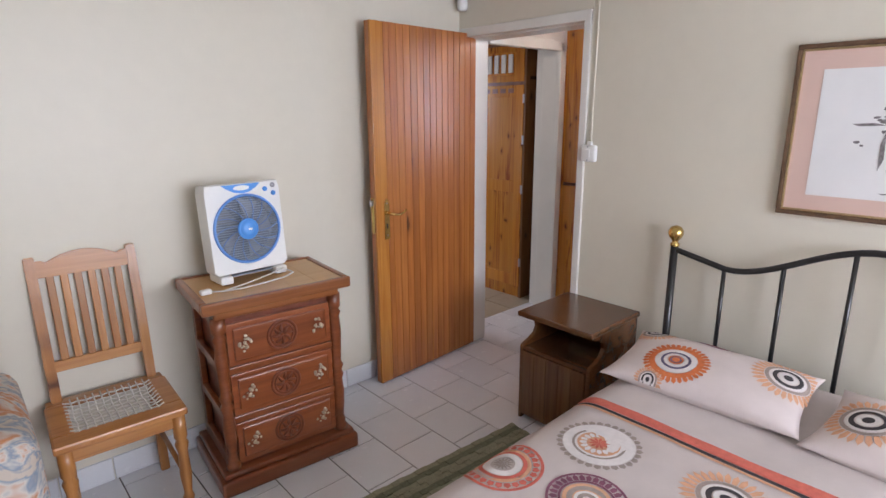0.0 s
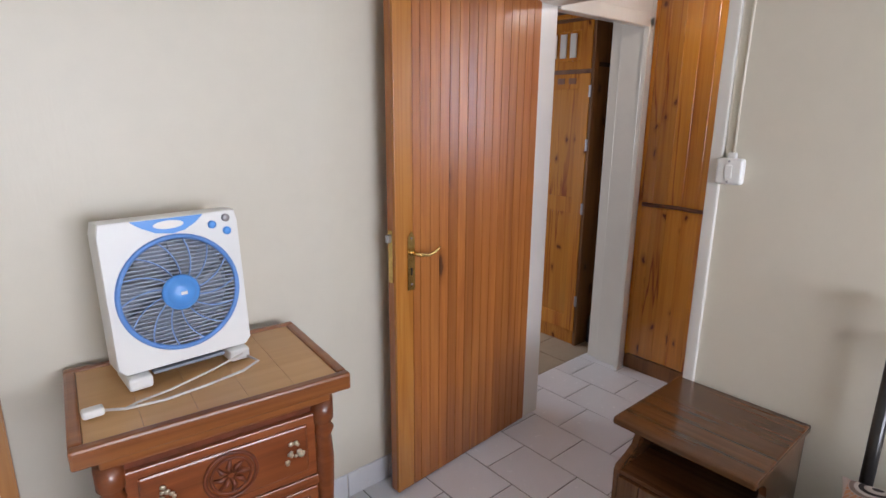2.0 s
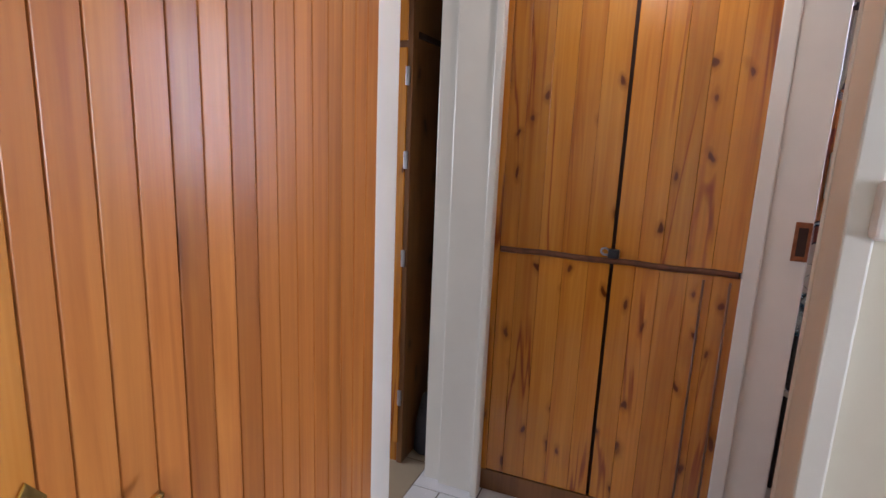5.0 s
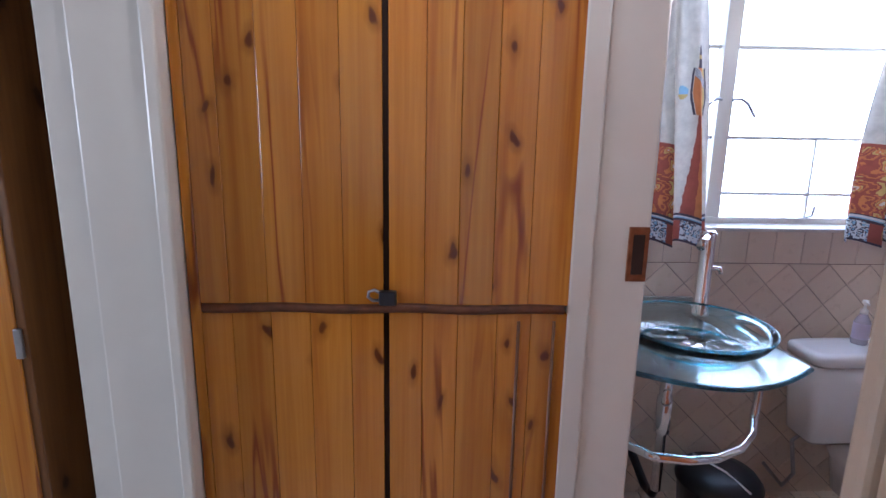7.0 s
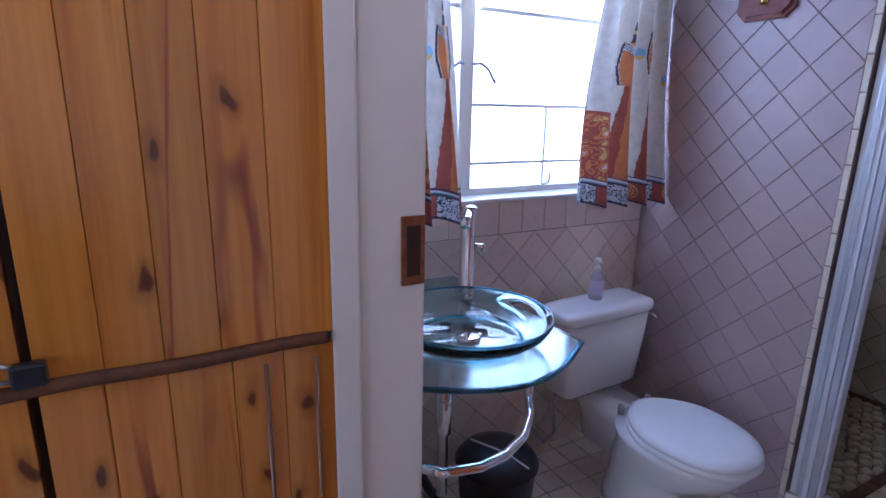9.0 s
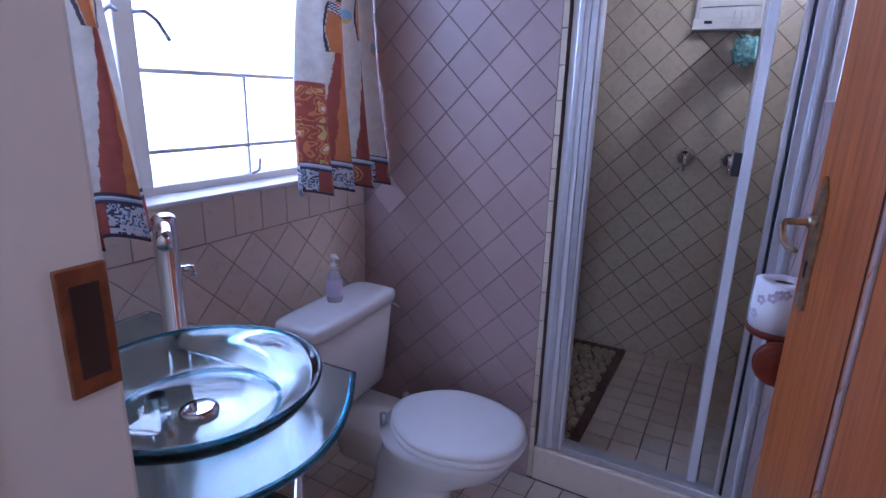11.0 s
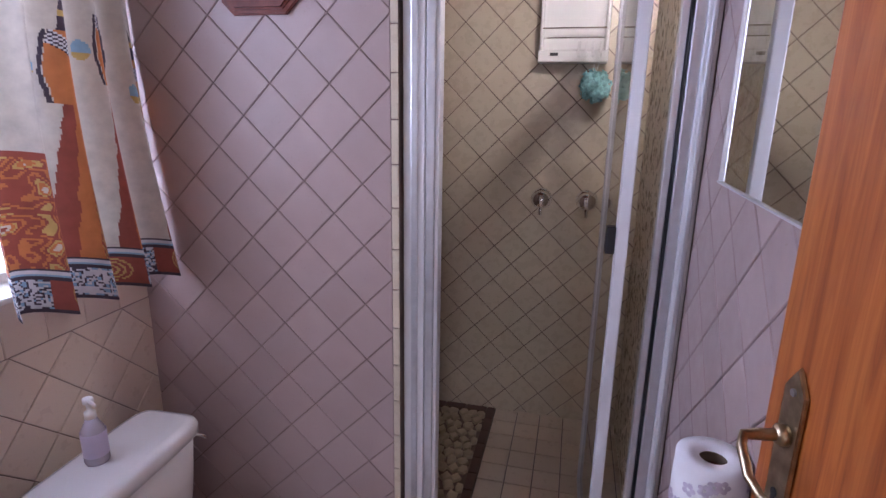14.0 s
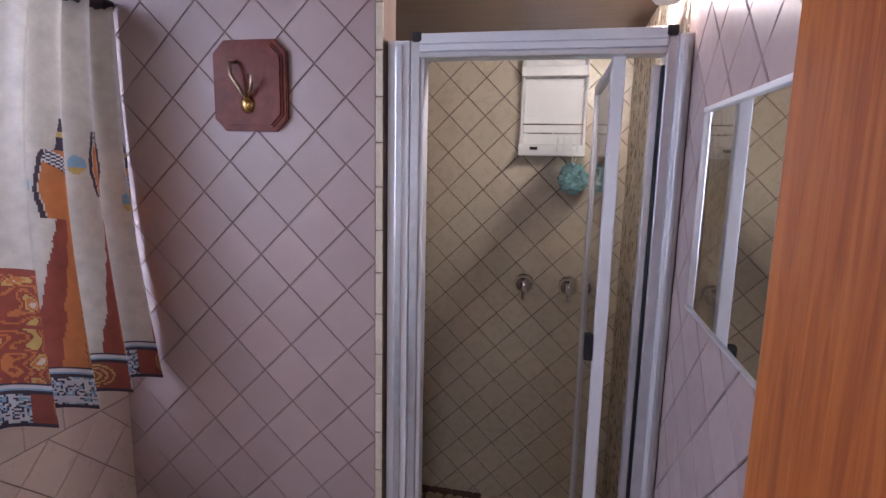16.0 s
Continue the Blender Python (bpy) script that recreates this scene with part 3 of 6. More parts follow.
# ---- wardrobe of the next room ----
wr = thing("wardrobe", "tall knotty pine wardrobe with closed panelled doors", "wardrobe", at=(3.34, 2.80, 0))
# side turned from the light: its shade is put into the darker pine
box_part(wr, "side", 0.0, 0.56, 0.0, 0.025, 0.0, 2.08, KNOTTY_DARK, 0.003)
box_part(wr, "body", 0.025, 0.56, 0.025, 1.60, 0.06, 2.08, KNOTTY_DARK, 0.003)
box_part(wr, "plinth", 0.01, 0.5, 0.02, 1.60, 0.0, 0.1, KNOTTY, 0.003)
box_part(wr, "top_rail", -0.012, 0.56, -0.01, 1.62, 2.08, 2.11, KNOTTY, 0.005)
for k in range(3):
    y0 = 0.02 + k * 0.53
    for z0, z1 in ((0.10, 1.76), (1.785, 2.06)):
        box_part(wr, "door", 0.006, 0.024, y0, y0 + 0.51, z0, z1, KNOTTY, 0.003)
        for a, b in ((0, 0.08), (0.43, 0.51)):
            box_part(wr, "door_stile", -0.006, 0.007, y0 + a, y0 + b, z0, z1, KNOTTY, 0.003)
        rails = ((0, 0.10), (0.80, 0.90), (1.57, 1.66)) if z0 < 1 else ((0, 0.05), (0.225, 0.275))
        for a, b in rails:
            box_part(wr, "door_rail", -0.005, 0.007, y0 + 0.08, y0 + 0.43, z0 + a, z0 + b, KNOTTY, 0.003)
        if z0 < 1:
            for i in range(4):
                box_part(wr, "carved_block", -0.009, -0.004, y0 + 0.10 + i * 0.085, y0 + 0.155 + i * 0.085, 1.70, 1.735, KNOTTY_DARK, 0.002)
        else:
            for i in range(4):
                box_part(wr, "top_slat", -0.004, 0.007, y0 + 0.12 + i * 0.075, y0 + 0.165 + i * 0.075, z0 + 0.07, z0 + 0.21, WHITE_PAINT, 0.003)
    for z in (0.28, 0.9, 1.3, 1.62):
        box_part(wr, "hinge", -0.010, 0.0, y0 - 0.012, y0 + 0.004, z, z + 0.07, STEEL, 0.002)
box_part(wr, "strap", 0.05, 0.5, -0.004, 0.001, 1.80, 1.825, GAP, 0.001)
bagp = thing("garment_bag", "dark folded bag leaning on the wardrobe", "bag", at=(3.47, 2.745, 0.0))
part(bagp, "bag_body", lathe([(0.03, 0.0), (0.05, 0.02), (0.045, 0.15), (0.02, 0.28), (0.005, 0.30)], plain("dark_cloth", (0.04, 0.04, 0.055), 0.8, vary=0.3), "bag", 14))


# ---- bedroom things ----
def chair():
    c = thing("ladderback_chair", "honey pine chair with slatted back and woven cord seat", "chair", at=(0.205, 2.27, 0), rz=-3)
    w, d = 0.205, 0.19

    def leg(x, y):
        part(c, "leg", lathe([(0.015, 0), (0.02, 0.012), (0.016, 0.03), (0.022, 0.055), (0.015, 0.075), (0.023, 0.16), (0.019, 0.26), (0.026, 0.30), (0.018, 0.315), (0.025, 0.33), (0.025, 0.44)],
                             CHAIR_PINE, "leg", 14), Matrix.Translation((x, y, 0)))
    leg(-w + 0.02, -d + 0.015)
    leg(w - 0.02, -d + 0.015)
    for sx in (-1, 1):
        bm = bmesh.new()
        prof = [(0.165, 0.0), (0.175, 0.25), (0.17, 0.45), (0.185, 0.70), (0.225, 1.04)]
        prev = None
        for yy, z in prof:
            ring = [bm.verts.new((sx * (w - 0.035 + 0.0) + dx, yy + dy, z)) for dx, dy in ((-0.018, -0.016), (0.018, -0.016), (0.018, 0.016), (-0.018, 0.016))]
            if prev:
                for i in range(4):
                    bm.faces.new((prev[i], prev[(i + 1) % 4], ring[(i + 1) % 4], ring[i]))
            else:
                bm.faces.new(ring[::-1])
            prev = ring
        bm.faces.new(prev)
        bmesh.ops.bevel(bm, geom=list(bm.edges), offset=0.004, segments=2, affect="EDGES")
        part(c, "back_post", mesh_of(bm, "back_post", CHAIR_PINE))
    # seat frame
    fr = 0.062
    for b in ((-w - 0.012, w + 0.012, -d - 0.02, -d + fr, 0.43, 0.462), (-w - 0.005, w + 0.005, d - fr + 0.01, d, 0.43, 0.462),
              (-w - 0.012, -w + fr, -d + fr - 0.002, d - fr + 0.012, 0.43, 0.461), (w - fr, w + 0.012, -d + fr - 0.002, d - fr + 0.012, 0.43, 0.461)):
        box_part(c, "seat_frame", *b, SEAT_PINE, 0.008)
    for b in ((-w + 0.03, w - 0.03, -d + 0.005, -d + 0.025, 0.375, 0.432), (-w + 0.01, -w + 0.03, -d + 0.03, d - 0.03, 0.375, 0.432), (w - 0.03, w - 0.01, -d + 0.03, d - 0.03, 0.375, 0.432)):
        box_part(c, "apron", *b, SEAT_PINE, 0.004)
    for sx in (-1, 1):
        part(c, "stretcher", tube([(sx * (w - 0.025), -d + 0.02, 0.17), (sx * (w - 0.03), d - 0.02, 0.19)], 0.010, CHAIR_PINE, "stretcher", 10))
    # woven cords
    for i in range(11):
        x = -w + fr + (i + 0.5) * (2 * w - 2 * fr) / 11
        part(c, "seat_cord", tube([(x, -d + fr - 0.012, 0.463), (x, -d + fr + 0.008, 0.463)] + [(x + 0.002 * math.sin(k), -d + fr + 0.02 + k * 0.0285, 0.456 - 0.008 * math.sin(math.pi * k / 8) + 0.0022 * (-1) ** (k + i)) for k in range(8)] + [(x, d - fr + 0.022, 0.463)],
                                   0.0032, ROPE, "cord", 6))
    for k in range(9):
        y = -d + fr + 0.012 + k * 0.0305
        part(c, "seat_cord", tube([(-w + fr - 0.012, y, 0.463)] + [(-w + fr + (i + 0.5) * (2 * w - 2 * fr) / 11, y + 0.002 * math.cos(i), 0.456 - 0.008 * math.sin(math.pi * k / 8) - 0.0022 * (-1) ** (k + i)) for i in range(11)] + [(w - fr + 0.012, y, 0.463)],
                                   0.0032, ROPE, "cord", 6))
    # back: lower rail, crest, slats
    def tilt(z):
        return 0.17 + (z - 0.45) * 0.093
    box_part(c, "back_rail", -w + 0.05, w - 0.05, -0.011, 0.011, -0.022, 0.022, SEAT_PINE, 0.004, Matrix.Translation((0, tilt(0.60), 0.60)) @ Matrix.Rotation(-0.092, 4, "X"))
    top = [(-w + 0.045, -0.03), (w - 0.045, -0.03)] + [(x, 0.028 + 0.034 * max(0, math.cos(x / 0.115 * math.pi / 2)) ** 0.8 + (0.012 * abs(x) / w if abs(x) > 0.12 else 0)) for x in [(w - 0.045) - i * (2 * w - 0.09) / 24 for i in range(25)]]
    part(c, "crest_rail", slab(top, 0.024, SEAT_PINE, "crest", 0.004), Matrix.Translation((0, tilt(0.985) + 0.012, 0.985)) @ Matrix.Rotation(-0.092, 4, "X") @ UPRIGHT)
    for i in range(6):
        x = -0.115 + i * 0.046
        box_part(c, "back_slat", -0.0135, 0.0135, -0.006, 0.006, -0.18, 0.18, CHAIR_PINE, 0.003, Matrix.Translation((x, tilt(0.79), 0.79)) @ Matrix.Rotation(-0.092, 4, "X"))
    return c


chair()


def chest():
    c = thing("chest_of_drawers", "carved reddish wooden chest with three drawers and pale top", "chest", at=(0.832, 2.228, 0), rz=-5.5)
    W, D = 0.255, 0.185
    box_part(c, "plinth", -0.315, 0.315, -0.235, 0.215, 0.0, 0.075, CHEST_WOOD, 0.012)
    box_part(c, "plinth_moulding", -0.30, 0.30, -0.22, 0.205, 0.075, 0.10, CHEST_WOOD, 0.008)
    # shade inside the chest is put into the wood colour of these two
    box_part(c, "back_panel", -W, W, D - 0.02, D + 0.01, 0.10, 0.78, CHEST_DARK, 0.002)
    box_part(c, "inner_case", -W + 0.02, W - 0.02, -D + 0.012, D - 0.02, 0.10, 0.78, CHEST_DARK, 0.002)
    for sx in (-1, 1):
        for z0, z1 in ((0.10, 0.16), (0.32, 0.36), (0.54, 0.58), (0.74, 0.78)):
            box_part(c, "side_rail", sx * W - 0.012, sx * W + 0.012, -D + 0.03, D, z0, z1, CHEST_WOOD, 0.003)
        box_part(c, "side_stile", sx * W - 0.012, sx * W + 0.012, D - 0.04, D, 0.10, 0.78, CHEST_WOOD, 0.003)
        prof = [(0.030, 0.10), (0.030, 0.125), (0.022, 0.135), (0.026, 0.15), (0.019, 0.17), (0.025, 0.24), (0.027, 0.30), (0.021, 0.36), (0.029, 0.385), (0.020, 0.405), (0.030, 0.43), (0.020, 0.45),
                (0.024, 0.52), (0.027, 0.60), (0.022, 0.67), (0.03, 0.69), (0.020, 0.705), (0.03, 0.72), (0.03, 0.78)]
        part(c, "turned_column", lathe(prof, CHEST_WOOD, "column", 18), Matrix.Translation((sx * (W - 0.005), -D + 0.005, 0)))
    for i in range(3):
        z0 = 0.115 + i * 0.222
        dr = new("drawer")
        dr.parent = c
        dr.matrix_local = Matrix.Translation((0, -D, z0))
        box_part(dr, "drawer_front", -W + 0.03, W - 0.03, -0.004, 0.016, 0.0, 0.185, CHEST_WOOD, 0.004)
        box_part(dr, "raised_field", -W + 0.055, W - 0.055, -0.010, -0.002, 0.022, 0.163, CHEST_WOOD, 0.006)
        # carved rosette
        ros = bmesh.new()
        for ring_r, tr in ((0.062, 0.0055), (0.048, 0.004)):
            n = 40
            me = tube([(ring_r * math.cos(2 * math.pi * k / n), 0, ring_r * math.sin(2 * math.pi * k / n)) for k in range(n)], tr, CHEST_DARK, "r", 6, True)
            ros.from_mesh(me)
        for k in range(8):
            a = 2 * math.pi * k / 8
            me = tube([(0.008 * math.cos(a), 0, 0.008 * math.sin(a)), (0.026 * math.cos(a + 0.22), -0.003, 0.026 * math.sin(a + 0.22)), (0.046 * math.cos(a), 0, 0.046 * math.sin(a))], 0.006, CHEST_DARK, "p", 6,
                      rad_fn=lambda u: 0.003 + 0.005 * math.sin(math.pi * u))
            ros.from_mesh(me)
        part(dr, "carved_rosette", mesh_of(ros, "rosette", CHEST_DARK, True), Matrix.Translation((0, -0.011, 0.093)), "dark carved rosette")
        for sx in (-1, 1):
            r2 = random.Random(i * 2 + sx)
            bm = bmesh.new()
            for k in range(15):
                a, rr = r2.uniform(0, 6.28), r2.uniform(0.004, 0.030)
                bmesh.ops.create_icosphere(bm, subdivisions=1, radius=r2.uniform(0.005, 0.009), matrix=Matrix.Translation((rr * math.cos(a), -0.004, 1.15 * rr * math.sin(a))) @ Matrix.Diagonal((1, 0.5, 1, 1)))
            part(dr, "drop_handle", mesh_of(bm, "handle", ORNATE, True), Matrix.Translation((sx * 0.157, -0.012, 0.093)), "ornate pale metal drawer handle")
    for i in range(2):
        box_part(c, "divider", -W + 0.02, W - 0.02, -D - 0.004, -D + 0.02, 0.303 + i * 0.222, 0.333 + i * 0.222, CHEST_WOOD, 0.003)
    box_part(c, "frieze", -W - 0.012, W + 0.012, -D - 0.022, D + 0.01, 0.775, 0.812, CHEST_EDGE, 0.008)
    T, TD = 0.315, 0.235
    for b in ((-T, T, -TD, -TD + 0.028, 0.81, 0.858), (-T, T, 0.19, 0.216, 0.81, 0.858), (-T, -T + 0.028, -TD + 0.028, 0.19, 0.81, 0.858), (T - 0.028, T, -TD + 0.028, 0.19, 0.81, 0.858)):
        box_part(c, "top_edge", *b, CHEST_EDGE, 0.007)
    for i in range(5):
        x0 = -T + 0.028 + i * (2 * T - 0.056) / 5
        box_part(c, "top_panel", x0 + 0.0003, x0 + (2 * T - 0.056) / 5 - 0.0003, -TD + 0.028, 0.19, 0.82, 0.852, CHEST_TOP, 0.0008)
    return c


ORNATE = plain("pale_ornate_metal", (0.60, 0.52, 0.40), 0.35, 0.7, 0.3, 60, 0.3)
chest()


def box_fan():
    f = thing("box_fan", "white plastic box fan with blue grille and dials", "fan", at=(0.800, 2.285, 0.857), rz=2)
    tiltm = Matrix.Translation((0, 0, 0.033)) @ Matrix.Rotation(-0.08, 4, "X")
    W, H, R = 0.168, 0.382, 0.145
    cz = 0.185
    # body with a round opening
    n = 64
    bm = bmesh.new()
    outer, inner = [], []
    for i in range(n):
        a = 2 * math.pi * i / n
        ca, sa = math.cos(a), math.sin(a)
        k = min(W / max(abs(ca), 1e-6), ((H - cz) if sa > 0 else cz) / max(abs(sa), 1e-6))
        outer.append((k * ca, cz + k * sa))
        inner.append((R * ca, cz + R * sa))
    rows = [[bm.verts.new((x, y, z)) for x, z in pts] for pts, y in ((outer, 0.045), (outer, -0.040), ([(x * 0.985, cz + (z - cz) * 0.985) for x, z in outer], -0.046), (inner, -0.046), (inner, 0.045))]
    rows.append(rows[0])
    for a, b in zip(rows, rows[1:]):
        for i in range(n):
            bm.faces.new((a[i], a[(i + 1) % n], b[(i + 1) % n], b[i]))
    part(f, "housing", mesh_of(bm, "housing", WHITE_PLASTIC), tiltm)
    part(f, "back_cover", slab(arc_2d(R + 0.004, 40, 0, cz), 0.004, FAN_DARK, "back"), tiltm @ Matrix.Translation((0, 0.04, 0)) @ UPRIGHT)
    ring = [(R * math.cos(2 * math.pi * i / 64), -0.049, cz + R * math.sin(2 * math.pi * i / 64)) for i in range(64)]
    part(f, "grille_ring", tube(ring, 0.0065, BLUE_RING, "ring", 8, True), tiltm, "blue plastic ring")
    # straight louvres, curved spokes
    lb = bmesh.new()
    for i in range(27):
        z = -R + 0.012 + i * (2 * R - 0.024) / 26
        h = math.sqrt(max(R * R - z * z, 1e-5))
        add_box(lb, -h, h, -0.045, -0.037, cz + z - 0.0012, cz + z + 0.0012)
    part(f, "louvres", mesh_of(lb, "louvres", GREY_BLADE), tiltm, "smoky thin louvres")
    sb = bmesh.new()
    for k in range(14):
        a = 2 * math.pi * k / 14
        pts = [(r * math.cos(a + 0.55 * (r / R) ** 1.3), -0.047, cz + r * math.sin(a + 0.55 * (r / R) ** 1.3)) for r in [0.04 + j * (R - 0.04) / 8 for j in range(9)]]
        sb.from_mesh(tube(pts, 0.0021, BLUE_RING, "s", 5))
    part(f, "curved_spokes", mesh_of(sb, "spokes", plain("pale_blue_plastic", (0.26, 0.40, 0.72), 0.35), True), tiltm, "pale blue curved spokes")
    vb = bmesh.new()
    for k in range(5):
        a = 2 * math.pi * k / 5
        q = [vb.verts.new((r * math.cos(a + da), 0.0 + dy, cz + r * math.sin(a + da))) for r, da, dy in ((0.03, -0.3, -0.015), (0.125, -0.25, -0.02), (0.13, 0.35, 0.012), (0.03, 0.3, 0.015))]
        vb.faces.new(q)
    bmesh.ops.solidify(vb, geom=list(vb.faces), thickness=0.002)
    part(f, "blades", mesh_of(vb, "blades", plain("translucent_grey_blade", (0.46, 0.48, 0.52), 0.3)), tiltm)
    part(f, "hub", lathe([(0.046, 0), (0.046, 0.008), (0.040, 0.012), (0.036, 0.012), (0.034, 0.016), (0.02, 0.021), (0.004, 0.022)], BLUE, "hub", 28), tiltm @ Matrix.Translation((0, -0.044, cz)) @ Matrix.Rotation(math.pi / 2, 4, "X"), "bright blue hub cap")
    part(f, "hub_badge", slab([(-0.008, -0.004), (0.008, -0.004), (0.008, 0.004), (-0.008, 0.004)], 0.0008, WHITE_PLASTIC, "badge"), tiltm @ Matrix.Translation((0.002, -0.0662, cz)) @ UPRIGHT)
    pan = [(0.078, 0.0), (-0.095, 0.0), (-0.075, -0.016), (-0.04, -0.034), (0.0, -0.040), (0.03, -0.034), (0.058, -0.018)]
    part(f, "top_panel", slab(pan, 0.003, BLUE, "panel"), tiltm @ Matrix.Translation((0, -0.0455, H - 0.004)) @ UPRIGHT, "bright blue panel")
    part(f, "grip", slab(arc_2d(0.036, 28, 0, 0, 0.0105), 0.002, WHITE_PLASTIC, "grip", 0.0006), tiltm @ Matrix.Translation((-0.008, -0.0485, H - 0.020)) @ UPRIGHT)
    for x, z, mm in ((0.098, H - 0.034, BLUE), (0.135, H - 0.055, BLUE), (0.135, H - 0.02, STEEL)):
        part(f, "dial", lathe([(0.0105, 0), (0.0105, 0.006), (0.008, 0.009)], mm, "dial", 18), tiltm @ Matrix.Translation((x, -0.046, z)) @ Matrix.Rotation(math.pi / 2, 4, "X"))
    for sx in (-1, 1):
        box_part(f, "foot", sx * 0.125 - 0.028, sx * 0.125 + 0.028, -0.066, 0.06, 0.0, 0.034, WHITE_PLASTIC, 0.008)
    box_part(f, "vent_slot", -0.09, 0.09, -0.044, -0.02, 0.022, 0.03, FAN_DARK, 0.002)
    return f


box_fan()
cable = thing("fan_cable", "white power cable with plug lying on the chest", "cable", at=(0.785, 2.255, 0.858))
part(cable, "cord", tube([(0.15, -0.06, 0.022), (0.17, -0.085, 0.01), (0.12, -0.105, 0.004), (0.02, -0.125, 0.004), (-0.08, -0.135, 0.004), (-0.16, -0.12, 0.004), (-0.20, -0.10, 0.006)], 0.0035, CORD, "cord", 8))
part(cable, "cord", tube([(0.14, -0.055, 0.03), (0.05, -0.085, 0.022), (-0.06, -0.10, 0.008), (-0.13, -0.105, 0.004), (-0.16, -0.118, 0.004)], 0.003, CORD, "cord", 8))
box_part(cable, "plug", -0.245, -0.20, -0.115, -0.085, 0.0, 0.02, WHITE_PLASTIC, 0.006)


def nightstand():
    s = thing("bedside_table", "dark-stained pine bedside table with curved open niche", "bedside table", at=(2.08, 1.41, 0))
    x0, x1, w = -0.19, 0.225, 0.195
    box_part(s, "top", -0.205, 0.23, -0.215, 0.215, 0.565, 0.592, IMBUIA, 0.007)
    for sy in (-1, 1):
        prof = [(x1, 0.0), (x1, 0.566), (x0 + 0.012, 0.566), (x0 + 0.03, 0.545), (x0 + 0.075, 0.535), (x0 + 0.105, 0.51), (x0 + 0.115, 0.48), (x0 + 0.10, 0.45), (x0 + 0.06, 0.43), (x0 + 0.01, 0.415), (x0, 0.40), (x0, 0.0)]
        part(s, "side_panel", slab(prof[::-1], 0.02, IMBUIA_V, "side", 0.003), Matrix.Translation((0, sy * w + 0.01, 0)) @ UPRIGHT)
    box_part(s, "back_panel", x1 - 0.012, x1, -w + 0.01, w - 0.01, 0.02, 0.50, IMBUIA_V, 0.001)
    box_part(s, "niche_shelf", x0 + 0.004, x1 - 0.012, -w + 0.01, w - 0.01, 0.385, 0.403, IMBUIA, 0.003)
    box_part(s, "bottom", x0 + 0.01, x1 - 0.012, -w + 0.01, w - 0.01, 0.02, 0.04, IMBUIA, 0.002)
    for i in range(5):
        yy = -w + 0.012 + i * (2 * w - 0.024) / 5
        box_part(s, "door_board", x0 - 0.006, x0 + 0.012, yy + 0.0008, yy + (2 * w - 0.024) / 5 - 0.0008, 0.03, 0.383, IMBUIA_V, 0.002)
    return s


nightstand()

# ---- bed ----
LINEN = plain("pinkish_grey_linen", (0.56, 0.49, 0.465), 0.9, vary=0.05, scale=9, bump=0.35, bscale=500)
PILLOW_LINEN = plain("pale_pink_linen", (0.64, 0.555, 0.53), 0.9, vary=0.05, scale=9, bump=0.35, bscale=500)
ORANGE = plain("orange_print", (0.62, 0.17, 0.055), 0.9, vary=0.12, scale=60)
CORAL = plain("coral_print", (0.58, 0.14, 0.10), 0.9, vary=0.12, scale=60)
PLUM = plain("plum_print", (0.22, 0.075, 0.12), 0.9, vary=0.15, scale=60)
NAVY = plain("slate_print", (0.12, 0.10, 0.16), 0.9, vary=0.15, scale=60)
PEACH = plain("peach_print", (0.66, 0.36, 0.22), 0.9, vary=0.1, scale=60)
OFFWHITE = plain("off_white_print", (0.74, 0.69, 0.67), 0.9, vary=0.05, scale=60)
TAUPE = plain("taupe_print", (0.33, 0.27, 0.24), 0.9, vary=0.1, scale=60)
SKYB = plain("light_blue_print", (0.40, 0.55, 0.68), 0.9, vary=0.1, scale=60)
BLACKP = plain("charcoal_print", (0.05, 0.042, 0.045), 0.9, vary=0.2, scale=60)


def bed_z(x, y):
    u, v = min(1, max(0, (x - 0.42) / 0.16)), min(1, max(0, (1.01 - y) / 0.12))
    e = (1 - (1 - u) ** 3) * (1 - (1 - v) ** 3)
    n = noise.noise(Vector((x * 3.1, y * 3.1, 0.3))) * 0.010 + noise.noise(Vector((x * 9, y * 6, 4.3))) * 0.0035
    return 0.478 + 0.045 * e + n


def ring_print(parent, fn, cx, cy, bands, sy=1.0, clip=None):
    """Printed rings: (inner radius, outer radius, material, petals) laid on the surface fn."""
    lift = 0.0016
    for r0, r1, mat, petals in bands:
        bm = bmesh.new()

        def vert(r, a, dz=0.0):
            x, y = cx + r * math.cos(a), cy + sy * r * math.sin(a)
            return bm.verts.new(fn(x, y, lift + dz))
        if petals:
            for k in range(petals):
                a0, da = 2 * math.pi * k / petals, 2 * math.pi / petals
                rm = r0 + 0.62 * (r1 - r0)
                vs = [vert(r0, a0 + 0.12 * da), vert(r0, a0 + 0.88 * da), vert(rm, a0 + 0.9 * da), vert(r1, a0 + 0.5 * da), vert(rm, a0 + 0.1 * da)]
                bm.faces.new(vs)
        else:
            n = 44
            a = [vert(r0, 2 * math.pi * i / n) for i in range(n)] if r0 > 0 else None
            b = [vert(r1, 2 * math.pi * i / n) for i in range(n)]
            for i in range(n):
                if a:
                    bm.faces.new((a[i], b[i], b[(i + 1) % n], a[(i + 1) % n]))
            if not a:
                bm.faces.new(b)
        if clip:
            for plane_co, plane_no in clip:
                bmesh.ops.bisect_plane(bm, geom=bm.verts[:] + bm.edges[:] + bm.faces[:], plane_co=plane_co, plane_no=plane_no, clear_outer=True)
        part(parent, "printed_ring", mesh_of(bm, "printed_ring", mat))
        lift += 0.0004


